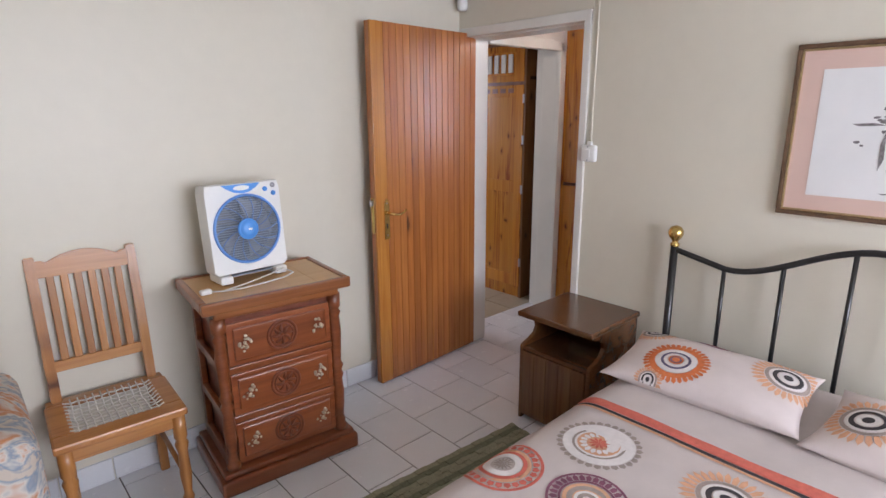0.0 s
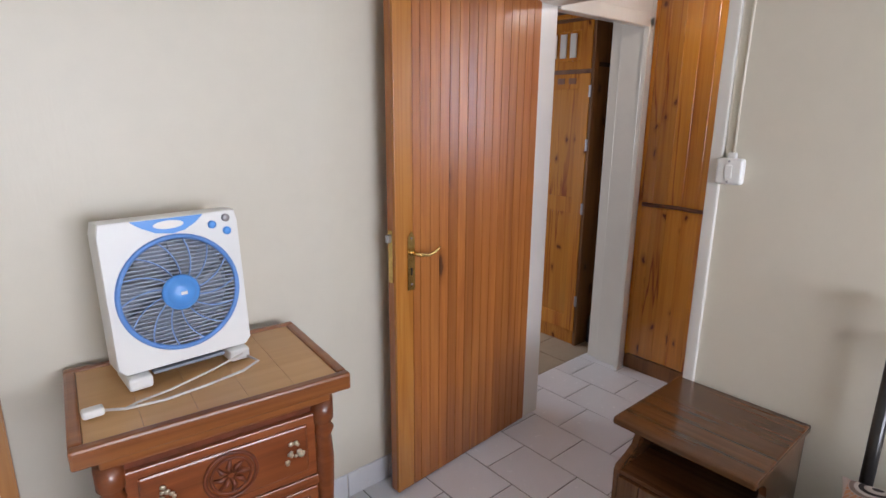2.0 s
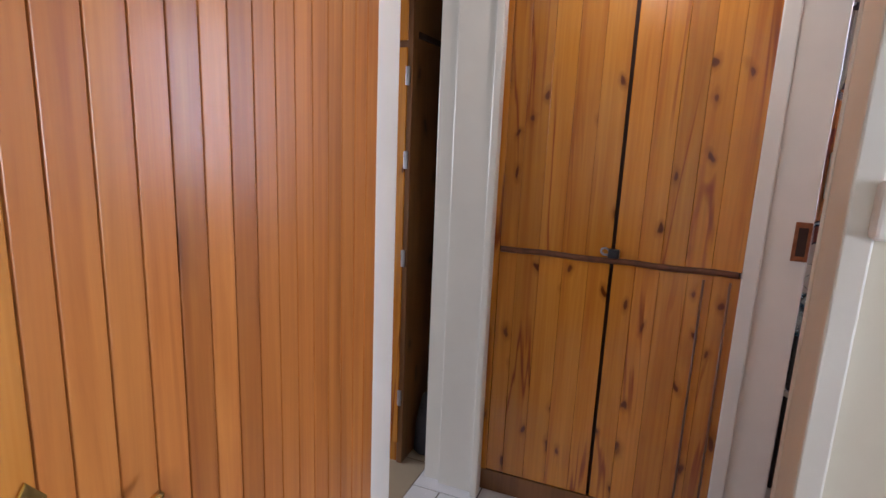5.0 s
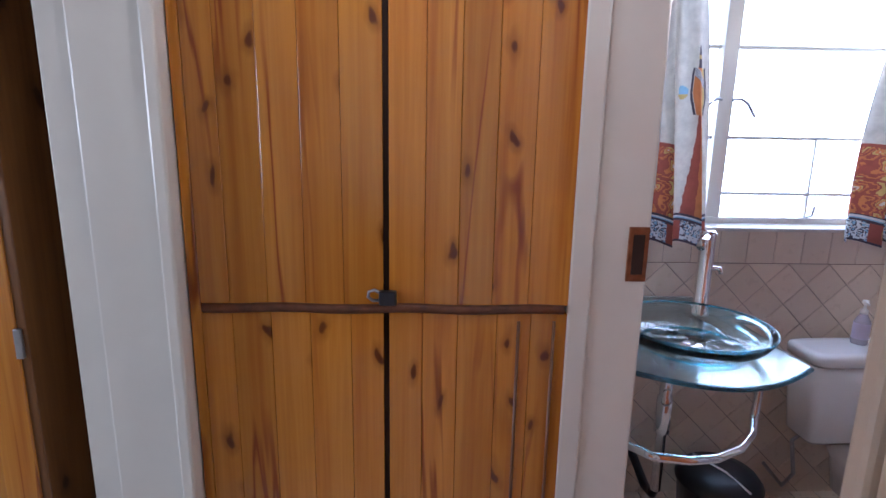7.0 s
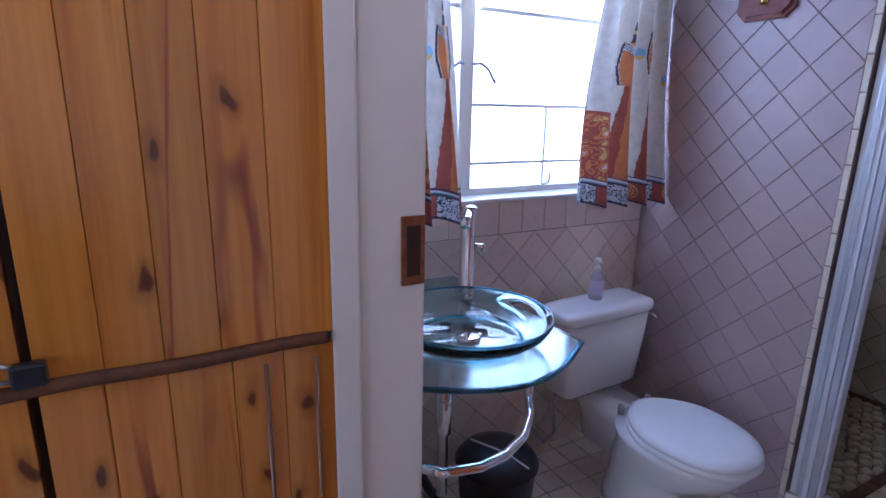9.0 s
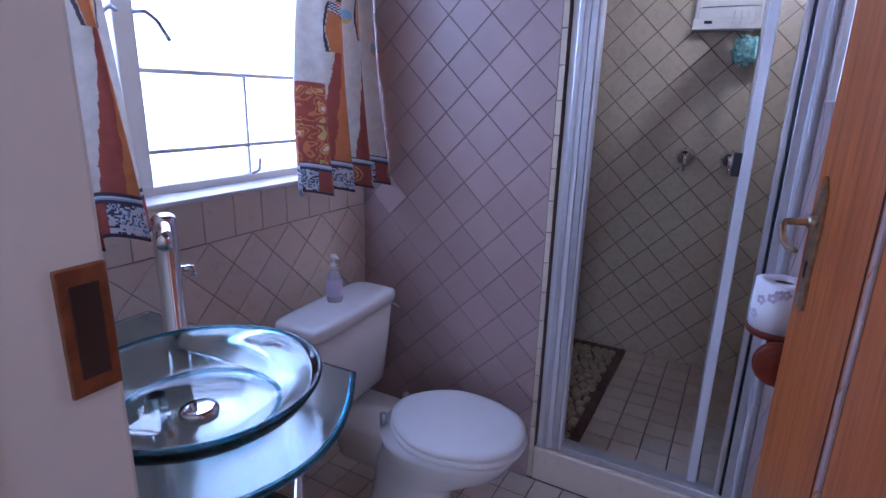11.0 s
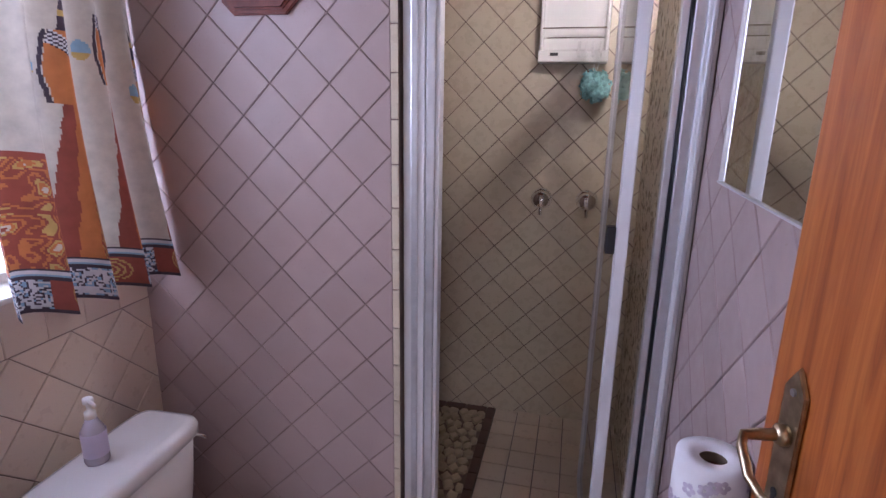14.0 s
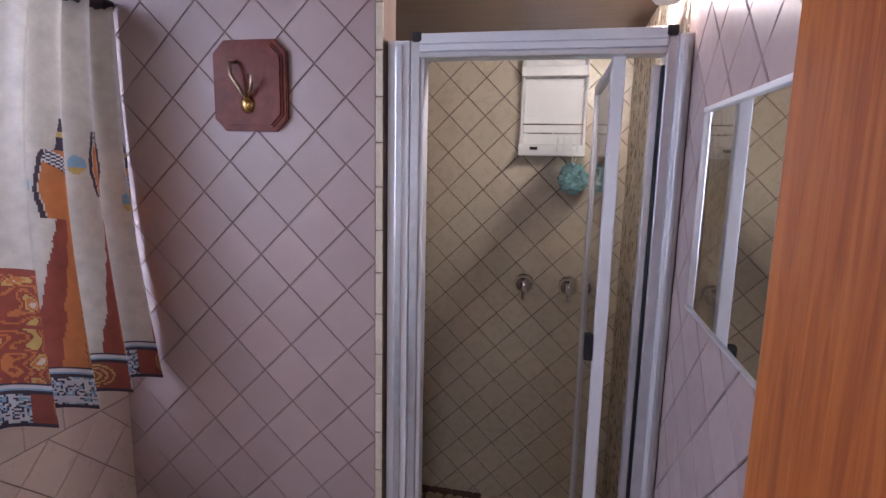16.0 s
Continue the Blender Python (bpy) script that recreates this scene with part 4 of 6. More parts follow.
def mandala(kind, R):
    if kind == "white":
        return [(0.86, 1.0, TAUPE, 30), (0.0, 0.84, OFFWHITE, 0), (0.56, 0.62, TAUPE, 0), (0.0, 0.5, PEACH, 0), (0.28, 0.46, OFFWHITE, 16), (0.0, 0.26, CORAL, 10)]
    if kind == "plum":
        return [(0.93, 1.0, PLUM, 0), (0.72, 0.93, PLUM, 30), (0.64, 0.70, PLUM, 0), (0.0, 0.6, PEACH, 0), (0.36, 0.5, TAUPE, 0), (0.0, 0.32, OFFWHITE, 0), (0.12, 0.24, TAUPE, 0), (0.0, 0.08, PEACH, 0)]
    if kind == "orange":
        return [(0.78, 1.0, ORANGE, 34), (0.62, 0.80, ORANGE, 0), (0.44, 0.60, OFFWHITE, 0), (0.36, 0.44, NAVY, 0), (0.26, 0.34, OFFWHITE, 0), (0.0, 0.22, ORANGE, 0), (0.12, 0.17, NAVY, 0)]
    if kind == "rose":
        return [(0.92, 1.0, CORAL, 0), (0.74, 0.91, CORAL, 26), (0.0, 0.70, PEACH, 0), (0.50, 0.60, CORAL, 0), (0.30, 0.48, OFFWHITE, 0), (0.0, 0.26, TAUPE, 14)]
    if kind == "peach":
        return [(0.64, 1.0, PEACH, 30), (0.52, 0.62, TAUPE, 0), (0.32, 0.50, OFFWHITE, 0), (0.30, 0.42, BLACKP, 0), (0.14, 0.26, OFFWHITE, 0), (0.0, 0.13, BLACKP, 0)]
    return [(0.93, 1.0, PLUM, 0), (0.80, 0.92, PEACH, 0), (0.70, 0.80, CORAL, 26), (0.50, 0.70, CORAL, 0), (0.0, 0.5, SKYB, 0)]


def bed():
    b = thing("double_bed", "double bed with black iron headboard and circle-print bedspread", "bed")
    X0, X1, Y0, Y1 = 0.42, 2.20, -0.45, 1.01
    box_part(b, "base", X0 + 0.08, X1, Y0 + 0.05, Y1 - 0.06, 0.10, 0.30, BLACKP, 0.01)
    box_part(b, "mattress", X0 + 0.04, X1, Y0 + 0.04, Y1 - 0.03, 0.30, 0.465, LINEN, 0.05, seg=3)
    for x in (X0 + 0.15, X1 - 0.05):
        for y in (Y0 + 0.12, Y1 - 0.12):
            part(b, "leg", lathe([(0.02, 0), (0.025, 0.11)], BLACK_IRON, "leg", 12), Matrix.Translation((x, y, 0)))
    # spread: top sheet with sides hanging down
    bm = bmesh.new()
    nx, ny = 60, 50
    top = [[bm.verts.new((x, y, bed_z(x, y))) for y in [Y0 + (Y1 - Y0) * j / ny for j in range(ny + 1)]] for x in [X0 + (X1 - X0) * i / nx for i in range(nx + 1)]]
    for i in range(nx):
        for j in range(ny):
            bm.faces.new((top[i][j], top[i + 1][j], top[i + 1][j + 1], top[i][j + 1]))

    def skirt(edge, dx, dy):
        prev = edge
        for k, z in enumerate((0.40, 0.30, 0.20, 0.13)):
            cur = [bm.verts.new((v.co.x + dx * (0.008 + 0.006 * math.sin(i * 0.55 + k * 0.3)) , v.co.y + dy * (0.008 + 0.006 * math.sin(i * 0.55 + k * 0.3)), z)) for i, v in enumerate(prev)]
            for i in range(len(cur) - 1):
                bm.faces.new((prev[i], prev[i + 1], cur[i + 1], cur[i]))
            prev = cur
    skirt([top[i][ny] for i in range(nx + 1)], 0, 1)
    skirt([top[0][j] for j in range(ny + 1)], -1, 0)
    skirt([top[i][0] for i in range(nx + 1)], 0, -1)
    me = mesh_of(bm, "bedspread", LINEN, True)
    part(b, "bedspread", me, None, "pinkish-grey bedspread with printed circles")

    def on_bed(x, y, lift):
        return (x, y, bed_z(x, y) + lift)
    lim = [((0, Y1 - 0.012, 0), (0, 1, 0)), ((X0 + 0.012, 0, 0), (-1, 0, 0))]
    for x, y, R, kind in ((1.27, 0.78, 0.135, "white"), (1.02, 0.66, 0.115, "plum"), (1.30, 0.40, 0.125, "peach"), (1.06, 0.38, 0.13, "blue"), (0.97, 0.925, 0.125, "rose"),
                          (0.78, 0.62, 0.15, "orange"), (0.80, 0.28, 0.13, "white"), (0.58, 0.84, 0.11, "plum"), (1.36, 0.06, 0.14, "orange"), (1.08, 0.02, 0.13, "plum"), (0.6, 0.4, 0.12, "peach"),
                          (1.28, -0.28, 0.14, "white"), (0.85, -0.15, 0.14, "blue"), (0.62, 0.02, 0.12, "orange"), (1.0, -0.36, 0.09, "peach")):
        if R:
            ring_print(b, on_bed, x, y, [(a * R, c * R, m, p) for a, c, m, p in mandala(kind, R)], clip=lim)

    def strip(x0, x1, mat, lift):
        q = bmesh.new()
        rows = [[q.verts.new(on_bed(x, y, lift)) for x in (x0, (x0 + x1) / 2, x1)] for y in [Y0 + 0.01 + (Y1 - Y0 - 0.02) * j / 60 for j in range(61)]]
        for r, s in zip(rows, rows[1:]):
            for i in range(2):
                q.faces.new((r[i], r[i + 1], s[i + 1], s[i]))
        part(b, "printed_band", mesh_of(q, "band", mat, True))
    strip(1.475, 1.525, CORAL, 0.0035)
    strip(1.458, 1.473, BLACKP, 0.0035)
    strip(1.445, 1.457, PEACH, 0.0035)
    # iron headboard
    hx = 2.245
    for y in (1.03, -0.47):
        part(b, "head_post", tube([(hx, y, 0.0), (hx, y, 0.975)], 0.017, BLACK_IRON, "post", 14))
        part(b, "brass_finial", lathe([(0.012, 0), (0.020, 0.004), (0.020, 0.016), (0.012, 0.022), (0.014, 0.03), (0.026, 0.042), (0.033, 0.06), (0.031, 0.078), (0.021, 0.092), (0.005, 0.098)], BRASS, "finial", 20),
             Matrix.Translation((hx, y, 0.965)), "dull brass ball finial")

    def curve_z(y):
        u = (1.03 - y) / 1.50
        s = abs(u - 0.5) * 2
        return 1.07 - 0.165 * (0.5 - 0.5 * math.cos(math.pi * min(1, s * 1.45))) + (0.05 * max(0, s - 0.69) / 0.31)
    part(b, "top_rail", tube([(hx, 1.03 - 1.5 * i / 40, curve_z(1.03 - 1.5 * i / 40)) for i in range(41)], 0.0125, BLACK_IRON, "rail", 10))
    part(b, "low_rail", tube([(hx, 1.03, 0.42), (hx, -0.47, 0.42)], 0.011, BLACK_IRON, "rail", 10))
    for y in (0.808, 0.588, 0.365, 0.195, -0.028, -0.248):
        part(b, "head_bar", tube([(hx, y, 0.42), (hx, y, curve_z(y))], 0.009, BLACK_IRON, "bar", 10))
    return b


bed()


def pillow(x, y, rz, prints, tiltx=-0.12):
    p = thing("pillow", "plump pale pink pillow with printed orange circles", "pillow", "pillows on the bed", at=(x, y, 0.585), rz=rz)
    p.rotation_mode = "XYZ"
    p.matrix_world = pose(x, y, 0.572, 0, -8, rz)
    A, B, C = 0.20, 0.345, 0.068

    def h(px, py):
        u, v = min(1, abs(px) / A), min(1, abs(py) / B)
        return C * (max(0, 1 - u ** 2.6) ** 0.55) * (max(0, 1 - v ** 2.6) ** 0.55) + 0.004 * noise.noise(Vector((px * 9, py * 9, x)))

    def pin(px, py):
        u, v = px / A, py / B
        return px * (1 - 0.10 * (1 - v * v) * abs(u) ** 3), py * (1 - 0.07 * (1 - u * u) * abs(v) ** 3)
    bm = bmesh.new()
    n, k = 30, 40
    sides = []
    for s in (1, -1):
        g = [[bm.verts.new((*pin(-A + 2 * A * i / n, -B + 2 * B * j / k), s * max(0.002, h(-A + 2 * A * i / n, -B + 2 * B * j / k)))) for j in range(k + 1)] for i in range(n + 1)]
        for i in range(n):
            for j in range(k):
                bm.faces.new((g[i][j], g[i + 1][j], g[i + 1][j + 1], g[i][j + 1]))
        sides.append(g)
    a, c = sides
    border = [(i, 0) for i in range(n)] + [(n, j) for j in range(k)] + [(i, k) for i in range(n, 0, -1)] + [(0, j) for j in range(k, 0, -1)]
    for (i0, j0), (i1, j1) in zip(border, border[1:] + border[:1]):
        bm.faces.new((a[i0][j0], a[i1][j1], c[i1][j1], c[i0][j0]))
    part(p, "cover", mesh_of(bm, "cover", PILLOW_LINEN, True))
    lim = [((-A * 0.93, 0, 0), (-1, 0, 0)), ((A * 0.93, 0, 0), (1, 0, 0)), ((0, B * 0.95, 0), (0, 1, 0)), ((0, -B * 0.95, 0), (0, -1, 0))]
    for cx, cy, R, kind in prints:
        ring_print(p, lambda px, py, l: (*pin(px, py), max(0.002, h(px, py)) + l), cx, cy, [(q * R, w * R, m, e) for q, w, m, e in mandala(kind, R)], clip=lim)
    return p


pillow(1.90, 0.70, 4, ((-0.06, 0.10, 0.125, "orange"), (0.16, 0.27, 0.10, "peach"), (0.06, -0.26, 0.13, "peach"), (0.21, 0.02, 0.09, "plum"), (-0.19, 0.16, 0.055, "peach")))
pillow(1.86, -0.02, -5, ((-0.02, 0.22, 0.13, "peach"), (-0.12, -0.10, 0.13, "plum"), (0.12, -0.05, 0.11, "orange")))

# picture with a brown-and-gold frame
pic = thing("framed_picture", "framed sketch with pink mount in a thin bronze frame", "picture", at=(EAST - 0.003, 0.30, 1.48))
FR = plain("bronze_frame", (0.20, 0.12, 0.075), 0.25, 0.6, 0.2, 40)
GOLD = plain("gold_slip", (0.55, 0.42, 0.24), 0.25, 0.9, 0.1, 40)
PINK = plain("pink_mount_card", (0.66, 0.47, 0.40), 0.8, vary=0.03)
SHEET = plain("white_drawing_paper", (0.76, 0.75, 0.74), 0.7, vary=0.03)
INK = plain("grey_brown_ink", (0.20, 0.18, 0.18), 0.8, vary=0.5, scale=60)
for b in ((-0.022, 0, -0.365, 0.365, 0.300, 0.317), (-0.022, 0, -0.365, 0.365, -0.317, -0.300), (-0.022, 0, -0.365, -0.348, -0.300, 0.300), (-0.022, 0, 0.348, 0.365, -0.300, 0.300)):
    box_part(pic, "frame", *b, FR, 0.004)
for b in ((-0.02, -0.004, -0.348, 0.348, 0.291, 0.2995), (-0.02, -0.004, -0.348, 0.348, -0.2995, -0.291), (-0.02, -0.004, -0.348, -0.34, -0.29, 0.29), (-0.02, -0.004, 0.34, 0.348, -0.29, 0.29)):
    box_part(pic, "gold_slip", *b, GOLD, 0.002)
box_part(pic, "mount", -0.012, -0.001, -0.348, 0.348, -0.2995, 0.2995, PINK, 0)
box_part(pic, "sheet", -0.0135, -0.0118, -0.272, 0.272, -0.235, 0.225, SHEET, 0)
rk = random.Random(9)
ib = bmesh.new()
for k in range(46):
    cy, cz = rk.gauss(0.0, 0.055), rk.gauss(0.02, 0.05)
    rr, a0 = rk.uniform(0.006, 0.024), rk.uniform(0, 3)
    ib.faces.new([ib.verts.new((-0.0139 - 0.00002 * k, cy + rr * math.cos(a0 + a) * rk.uniform(0.6, 1.3), cz + 0.6 * rr * math.sin(a0 + a) * rk.uniform(0.6, 1.3))) for a in (0, 1, 2.1, 3.1, 4.2, 5.3)])
for cy, cz, w, hgt in ((0.06, -0.06, 0.008, 0.07), (0.035, -0.075, 0.007, 0.06), (0.11, 0.03, 0.05, 0.006), (-0.04, 0.09, 0.05, 0.02), (0.02, -0.21, 0.03, 0.003)):
    ib.faces.new([ib.verts.new((-0.0152, cy + sx * w, cz + sz * hgt)) for sx, sz in ((-1, -0.4), (0.6, -1), (1, 0.3), (-0.3, 1))])
part(pic, "drawing", mesh_of(ib, "drawing", INK), None, "grey ink sketch strokes")

# light switch, conduit, alarm sensor
sw = thing("light_switch", "white plastic surface-mounted light switch", "switch", at=(EAST - 0.001, 1.540, 1.352))
box_part(sw, "box", -0.03, 0, -0.042, 0.042, -0.042, 0.042, WHITE_PLASTIC, 0.009, seg=3)
box_part(sw, "rocker", -0.034, -0.028, -0.012, 0.012, -0.022, 0.022, WHITE_PLASTIC, 0.003)
box_part(sw, "collar", -0.022, -0.002, -0.013, 0.013, 0.040, 0.06, WHITE_PLASTIC, 0.004)
for dz in (-0.033, 0.033):
    part(sw, "screw", slab(arc_2d(0.004, 10), 0.001, STEEL, "screw"), Matrix.Translation((-0.0305, 0.0, dz)) @ Matrix.Rotation(-math.pi / 2, 4, "Y"))
cond = thing("conduit", "cream-painted cable conduit running up from the switch", "conduit", at=(EAST - 0.0045, 1.540, 1.407))
part(cond, "pipe", tube([(0, 0, 0), (0.001, 0.002, 0.2), (0.0, -0.002, 0.5), (0.0, 0.0, 0.84)], 0.0045, CREAM, "pipe", 8))
part(cond, "pipe", tube([(0.003, 0.028, -0.02), (0.003, 0.03, 0.3), (0.003, 0.028, 0.64), (0.003, 0.028, 0.84)], 0.0022, CREAM, "wire", 8))
sn = thing("alarm_sensor", "small white round alarm sensor in the corner", "sensor", at=(2.285, 2.44, 2.165))
part(sn, "dome", lathe([(0.024, -0.03), (0.03, -0.022), (0.032, 0.0), (0.03, 0.022), (0.02, 0.034)], WHITE_PLASTIC, "dome", 18))
part(sn, "arm", tube([(0, 0.0, 0), (0.01, 0.04, 0.01), (0.02, 0.057, 0.02)], 0.007, WHITE_PLASTIC, "arm", 8))

# woven runner by the bed
rug = thing("rug", "striped olive-green woven runner on the tiles", "rug", at=(1.17, 1.36, 0), rz=-4)
for i in range(18):
    bm = bmesh.new()
    y = -0.27 + i * 0.03
    for k in range(40):
        x = -0.62 + k * 0.031
        hh = 0.006 + 0.0025 * math.sin(k * 1.7 + i * 2.1)
        add_box(bm, x, x + 0.0312, y, y + 0.029, 0.0, hh)
    part(rug, "woven_stripe", mesh_of(bm, "stripe", RUG_B if i % 3 == 1 else RUG_A))

# armchair corner beside the chair
ac = thing("armchair", "padded armchair in faded orange and blue flowered cover", "armchair", at=(-0.36, 2.02, 0))
FLOR = Mat("flowered_fabric")
_v = FLOR.coords()
_f = FLOR.ramp(FLOR.noise(_v, 9, 3, 0.6, 0.8), [(0.36, (0.55, 0.50, 0.44)), (0.44, (0.50, 0.20, 0.08)), (0.52, (0.58, 0.53, 0.47)), (0.60, (0.22, 0.27, 0.34)), (0.66, (0.52, 0.44, 0.36))])
FLOR.link(_f, FLOR.b.inputs["Base Color"])
FLOR.set(Roughness=0.9)
FLOR.bump(FLOR.noise(_v, 200, 2), 0.3, 0.001)
box_part(ac, "base", -0.32, 0.24, -0.3, 0.3, 0.04, 0.40, FLOR.m, 0.05, seg=4)
box_part(ac, "seat_cushion", -0.20, 0.15, -0.32, 0.2, 0.38, 0.52, FLOR.m, 0.06, seg=4)
box_part(ac, "arm", 0.13, 0.295, -0.33, 0.30, 0.36, 0.72, FLOR.m, 0.075, seg=5)
box_part(ac, "arm", -0.40, -0.22, -0.33, 0.30, 0.36, 0.70, FLOR.m, 0.075, seg=5)
box_part(ac, "backrest", -0.30, 0.22, 0.16, 0.38, 0.38, 0.90, FLOR.m, 0.08, seg=5)
for sx in (-0.28, 0.2):
    for sy in (-0.24, 0.24):
        part(ac, "foot", lathe([(0.02, 0), (0.028, 0.05)], IMBUIA_V, "foot", 10), Matrix.Translation((sx, sy, 0)))
# bedroom window frame
structure("window_1", [(-0.2, 2.0, -2.50, -2.46, 0.85, 0.90), (-0.2, 2.0, -2.50, -2.46, 2.05, 2.10), (-0.2, -0.15, -2.50, -2.46, 0.9, 2.05), (1.95, 2.0, -2.50, -2.46, 0.9, 2.05), (0.88, 0.92, -2.50, -2.46, 0.9, 2.05)],
          WHITE_PAINT, "white painted steel window frame", 0.004, "window")


def lamp_fitting(at, r, label, dish=0.0):
    lf = thing("ceiling_lamp", label, "lamp", "ceiling lamps", at=at)
    part(lf, "base", lathe([(r * 1.1, 0.0), (r * 1.1, -0.012), (r * 0.9, -0.02)], WHITE_PLASTIC, "base", 20))
    part(lf, "socket", lathe([(0.018, -0.018), (0.018, -0.045)], WHITE_PLASTIC, "socket", 16))
    # unseen dish, added below the bulb to keep the lower shower dark
    if dish:
        part(lf, "dish", lathe([(0.004, -0.100), (dish * 0.8, -0.097), (dish, -0.089), (dish * 0.97, -0.087), (dish * 0.78, -0.094), (0.004, -0.098)], WHITE_PLASTIC, "dish", 24), None, "added opaque dish that blocks downward light")
        for a in (0.6, 2.7, 4.8):
            part(lf, "stem", tube([(0.016 * math.cos(a), 0.016 * math.sin(a), -0.04), (dish * 0.9 * math.cos(a), dish * 0.9 * math.sin(a), -0.090)], 0.0015, STEEL, "stem", 6))


# holder made up to go with the passage's added fill light
lamp_fitting((2.90, 1.95, 2.199), 0.06, "added small white ceiling lamp holder in the passage")
lamp_fitting((2.716, -0.15, 2.099), 0.028, "small white lamp holder over the shower with an added light-blocking dish", 0.034)


# ---- bathroom: window and curtain ----
win = structure("window_2", [(4.19, 4.23, 0.06, 1.22, 1.08, 1.115), (4.19, 4.23, 0.06, 1.22, 2.065, 2.10), (4.19, 4.23, 0.06, 0.095, 1.115, 2.065), (4.19, 4.23, 1.185, 1.22, 1.115, 2.065),
                             (4.185, 4.235, 0.80, 0.855, 1.115, 2.065), (4.20, 4.22, 0.095, 0.80, 1.405, 1.418), (4.20, 4.22, 0.855, 1.185, 1.405, 1.418), (4.20, 4.22, 0.095, 0.80, 1.198, 1.210),
                             (4.20, 4.22, 0.855, 1.185, 1.198, 1.210), (4.20, 4.22, 0.453, 0.462, 1.115, 1.405), (4.20, 4.22, 0.095, 0.80, 1.724, 1.737), (4.20, 4.22, 0.855, 1.185, 1.724, 1.737)],
                WHITE_PAINT, "white painted steel window frame with small panes", 0.003, "window")
for y0, y1, z0, z1 in ((0.095, 0.80, 1.418, 1.724), (0.855, 1.185, 1.418, 1.724), (0.095, 0.453, 1.21, 1.405), (0.462, 0.80, 1.21, 1.405), (0.855, 1.185, 1.21, 1.405), (0.095, 0.80, 1.115, 1.198),
                       (0.855, 1.185, 1.115, 1.198), (0.095, 0.80, 1.737, 2.065), (0.855, 1.185, 1.737, 2.065)):
    pn = box_part(win, "pane", 4.208, 4.212, y0, y1, z0, z1, PANE, 0)
    pn.visible_shadow = False
structure("sill_window", [(4.085, 4.20, 0.05, 1.23, 1.078, 1.092)], WHITE_PAINT, "white painted window sill", 0.004, "sill")
for sy in (-1, 1):
    part(win, "latch", tube([(4.18, 0.828 + sy * 0.02, 1.545), (4.165, 0.828 + sy * 0.045, 1.548), (4.16, 0.828 + sy * 0.07, 1.53), (4.16, 0.828 + sy * 0.10, 1.485)], 0.006, STEEL, "latch", 8), None, "grey metal window latch")
part(win, "stay", tube([(4.18, 0.47, 1.118), (4.16, 0.46, 1.13), (4.16, 0.455, 1.165)], 0.006, STEEL, "stay", 8), None, "grey metal window stay")


def cloth(name, colour, trans=0.15):
    m = Mat(name)
    v = m.coords()
    base = m.ramp(m.noise(v, 30, 4), [(0.3, c3(colour, 0.85)), (0.7, c3(colour, 1.1))])
    m.link(base, m.b.inputs["Base Color"])
    m.set(Roughness=0.9)
    m.bump(m.noise(v, 700, 2), 0.25, 0.0006)
    tr, mx = m.n("BsdfTranslucent"), m.n("MixShader")
    m.link(base, tr.inputs[0])
    mx.inputs[0].default_value = trans
    out = m.t.nodes["Material Output"]
    m.link(m.b.outputs[0], mx.inputs[1])
    m.link(tr.outputs[0], mx.inputs[2])
    m.link(mx.outputs[0], out.inputs[0])
    return m.m


CLOTH = [cloth("cream_curtain_cotton", (0.52, 0.47, 0.40)), cloth("orange_curtain_print", (0.48, 0.17, 0.06)), cloth("rust_curtain_print", (0.27, 0.07, 0.05)), cloth("dark_curtain_print", (0.06, 0.045, 0.06)),
         cloth("ochre_curtain_print", (0.48, 0.33, 0.11)), cloth("blue_grey_curtain_print", (0.22, 0.36, 0.48)), cloth("white_curtain_print", (0.55, 0.54, 0.55))]


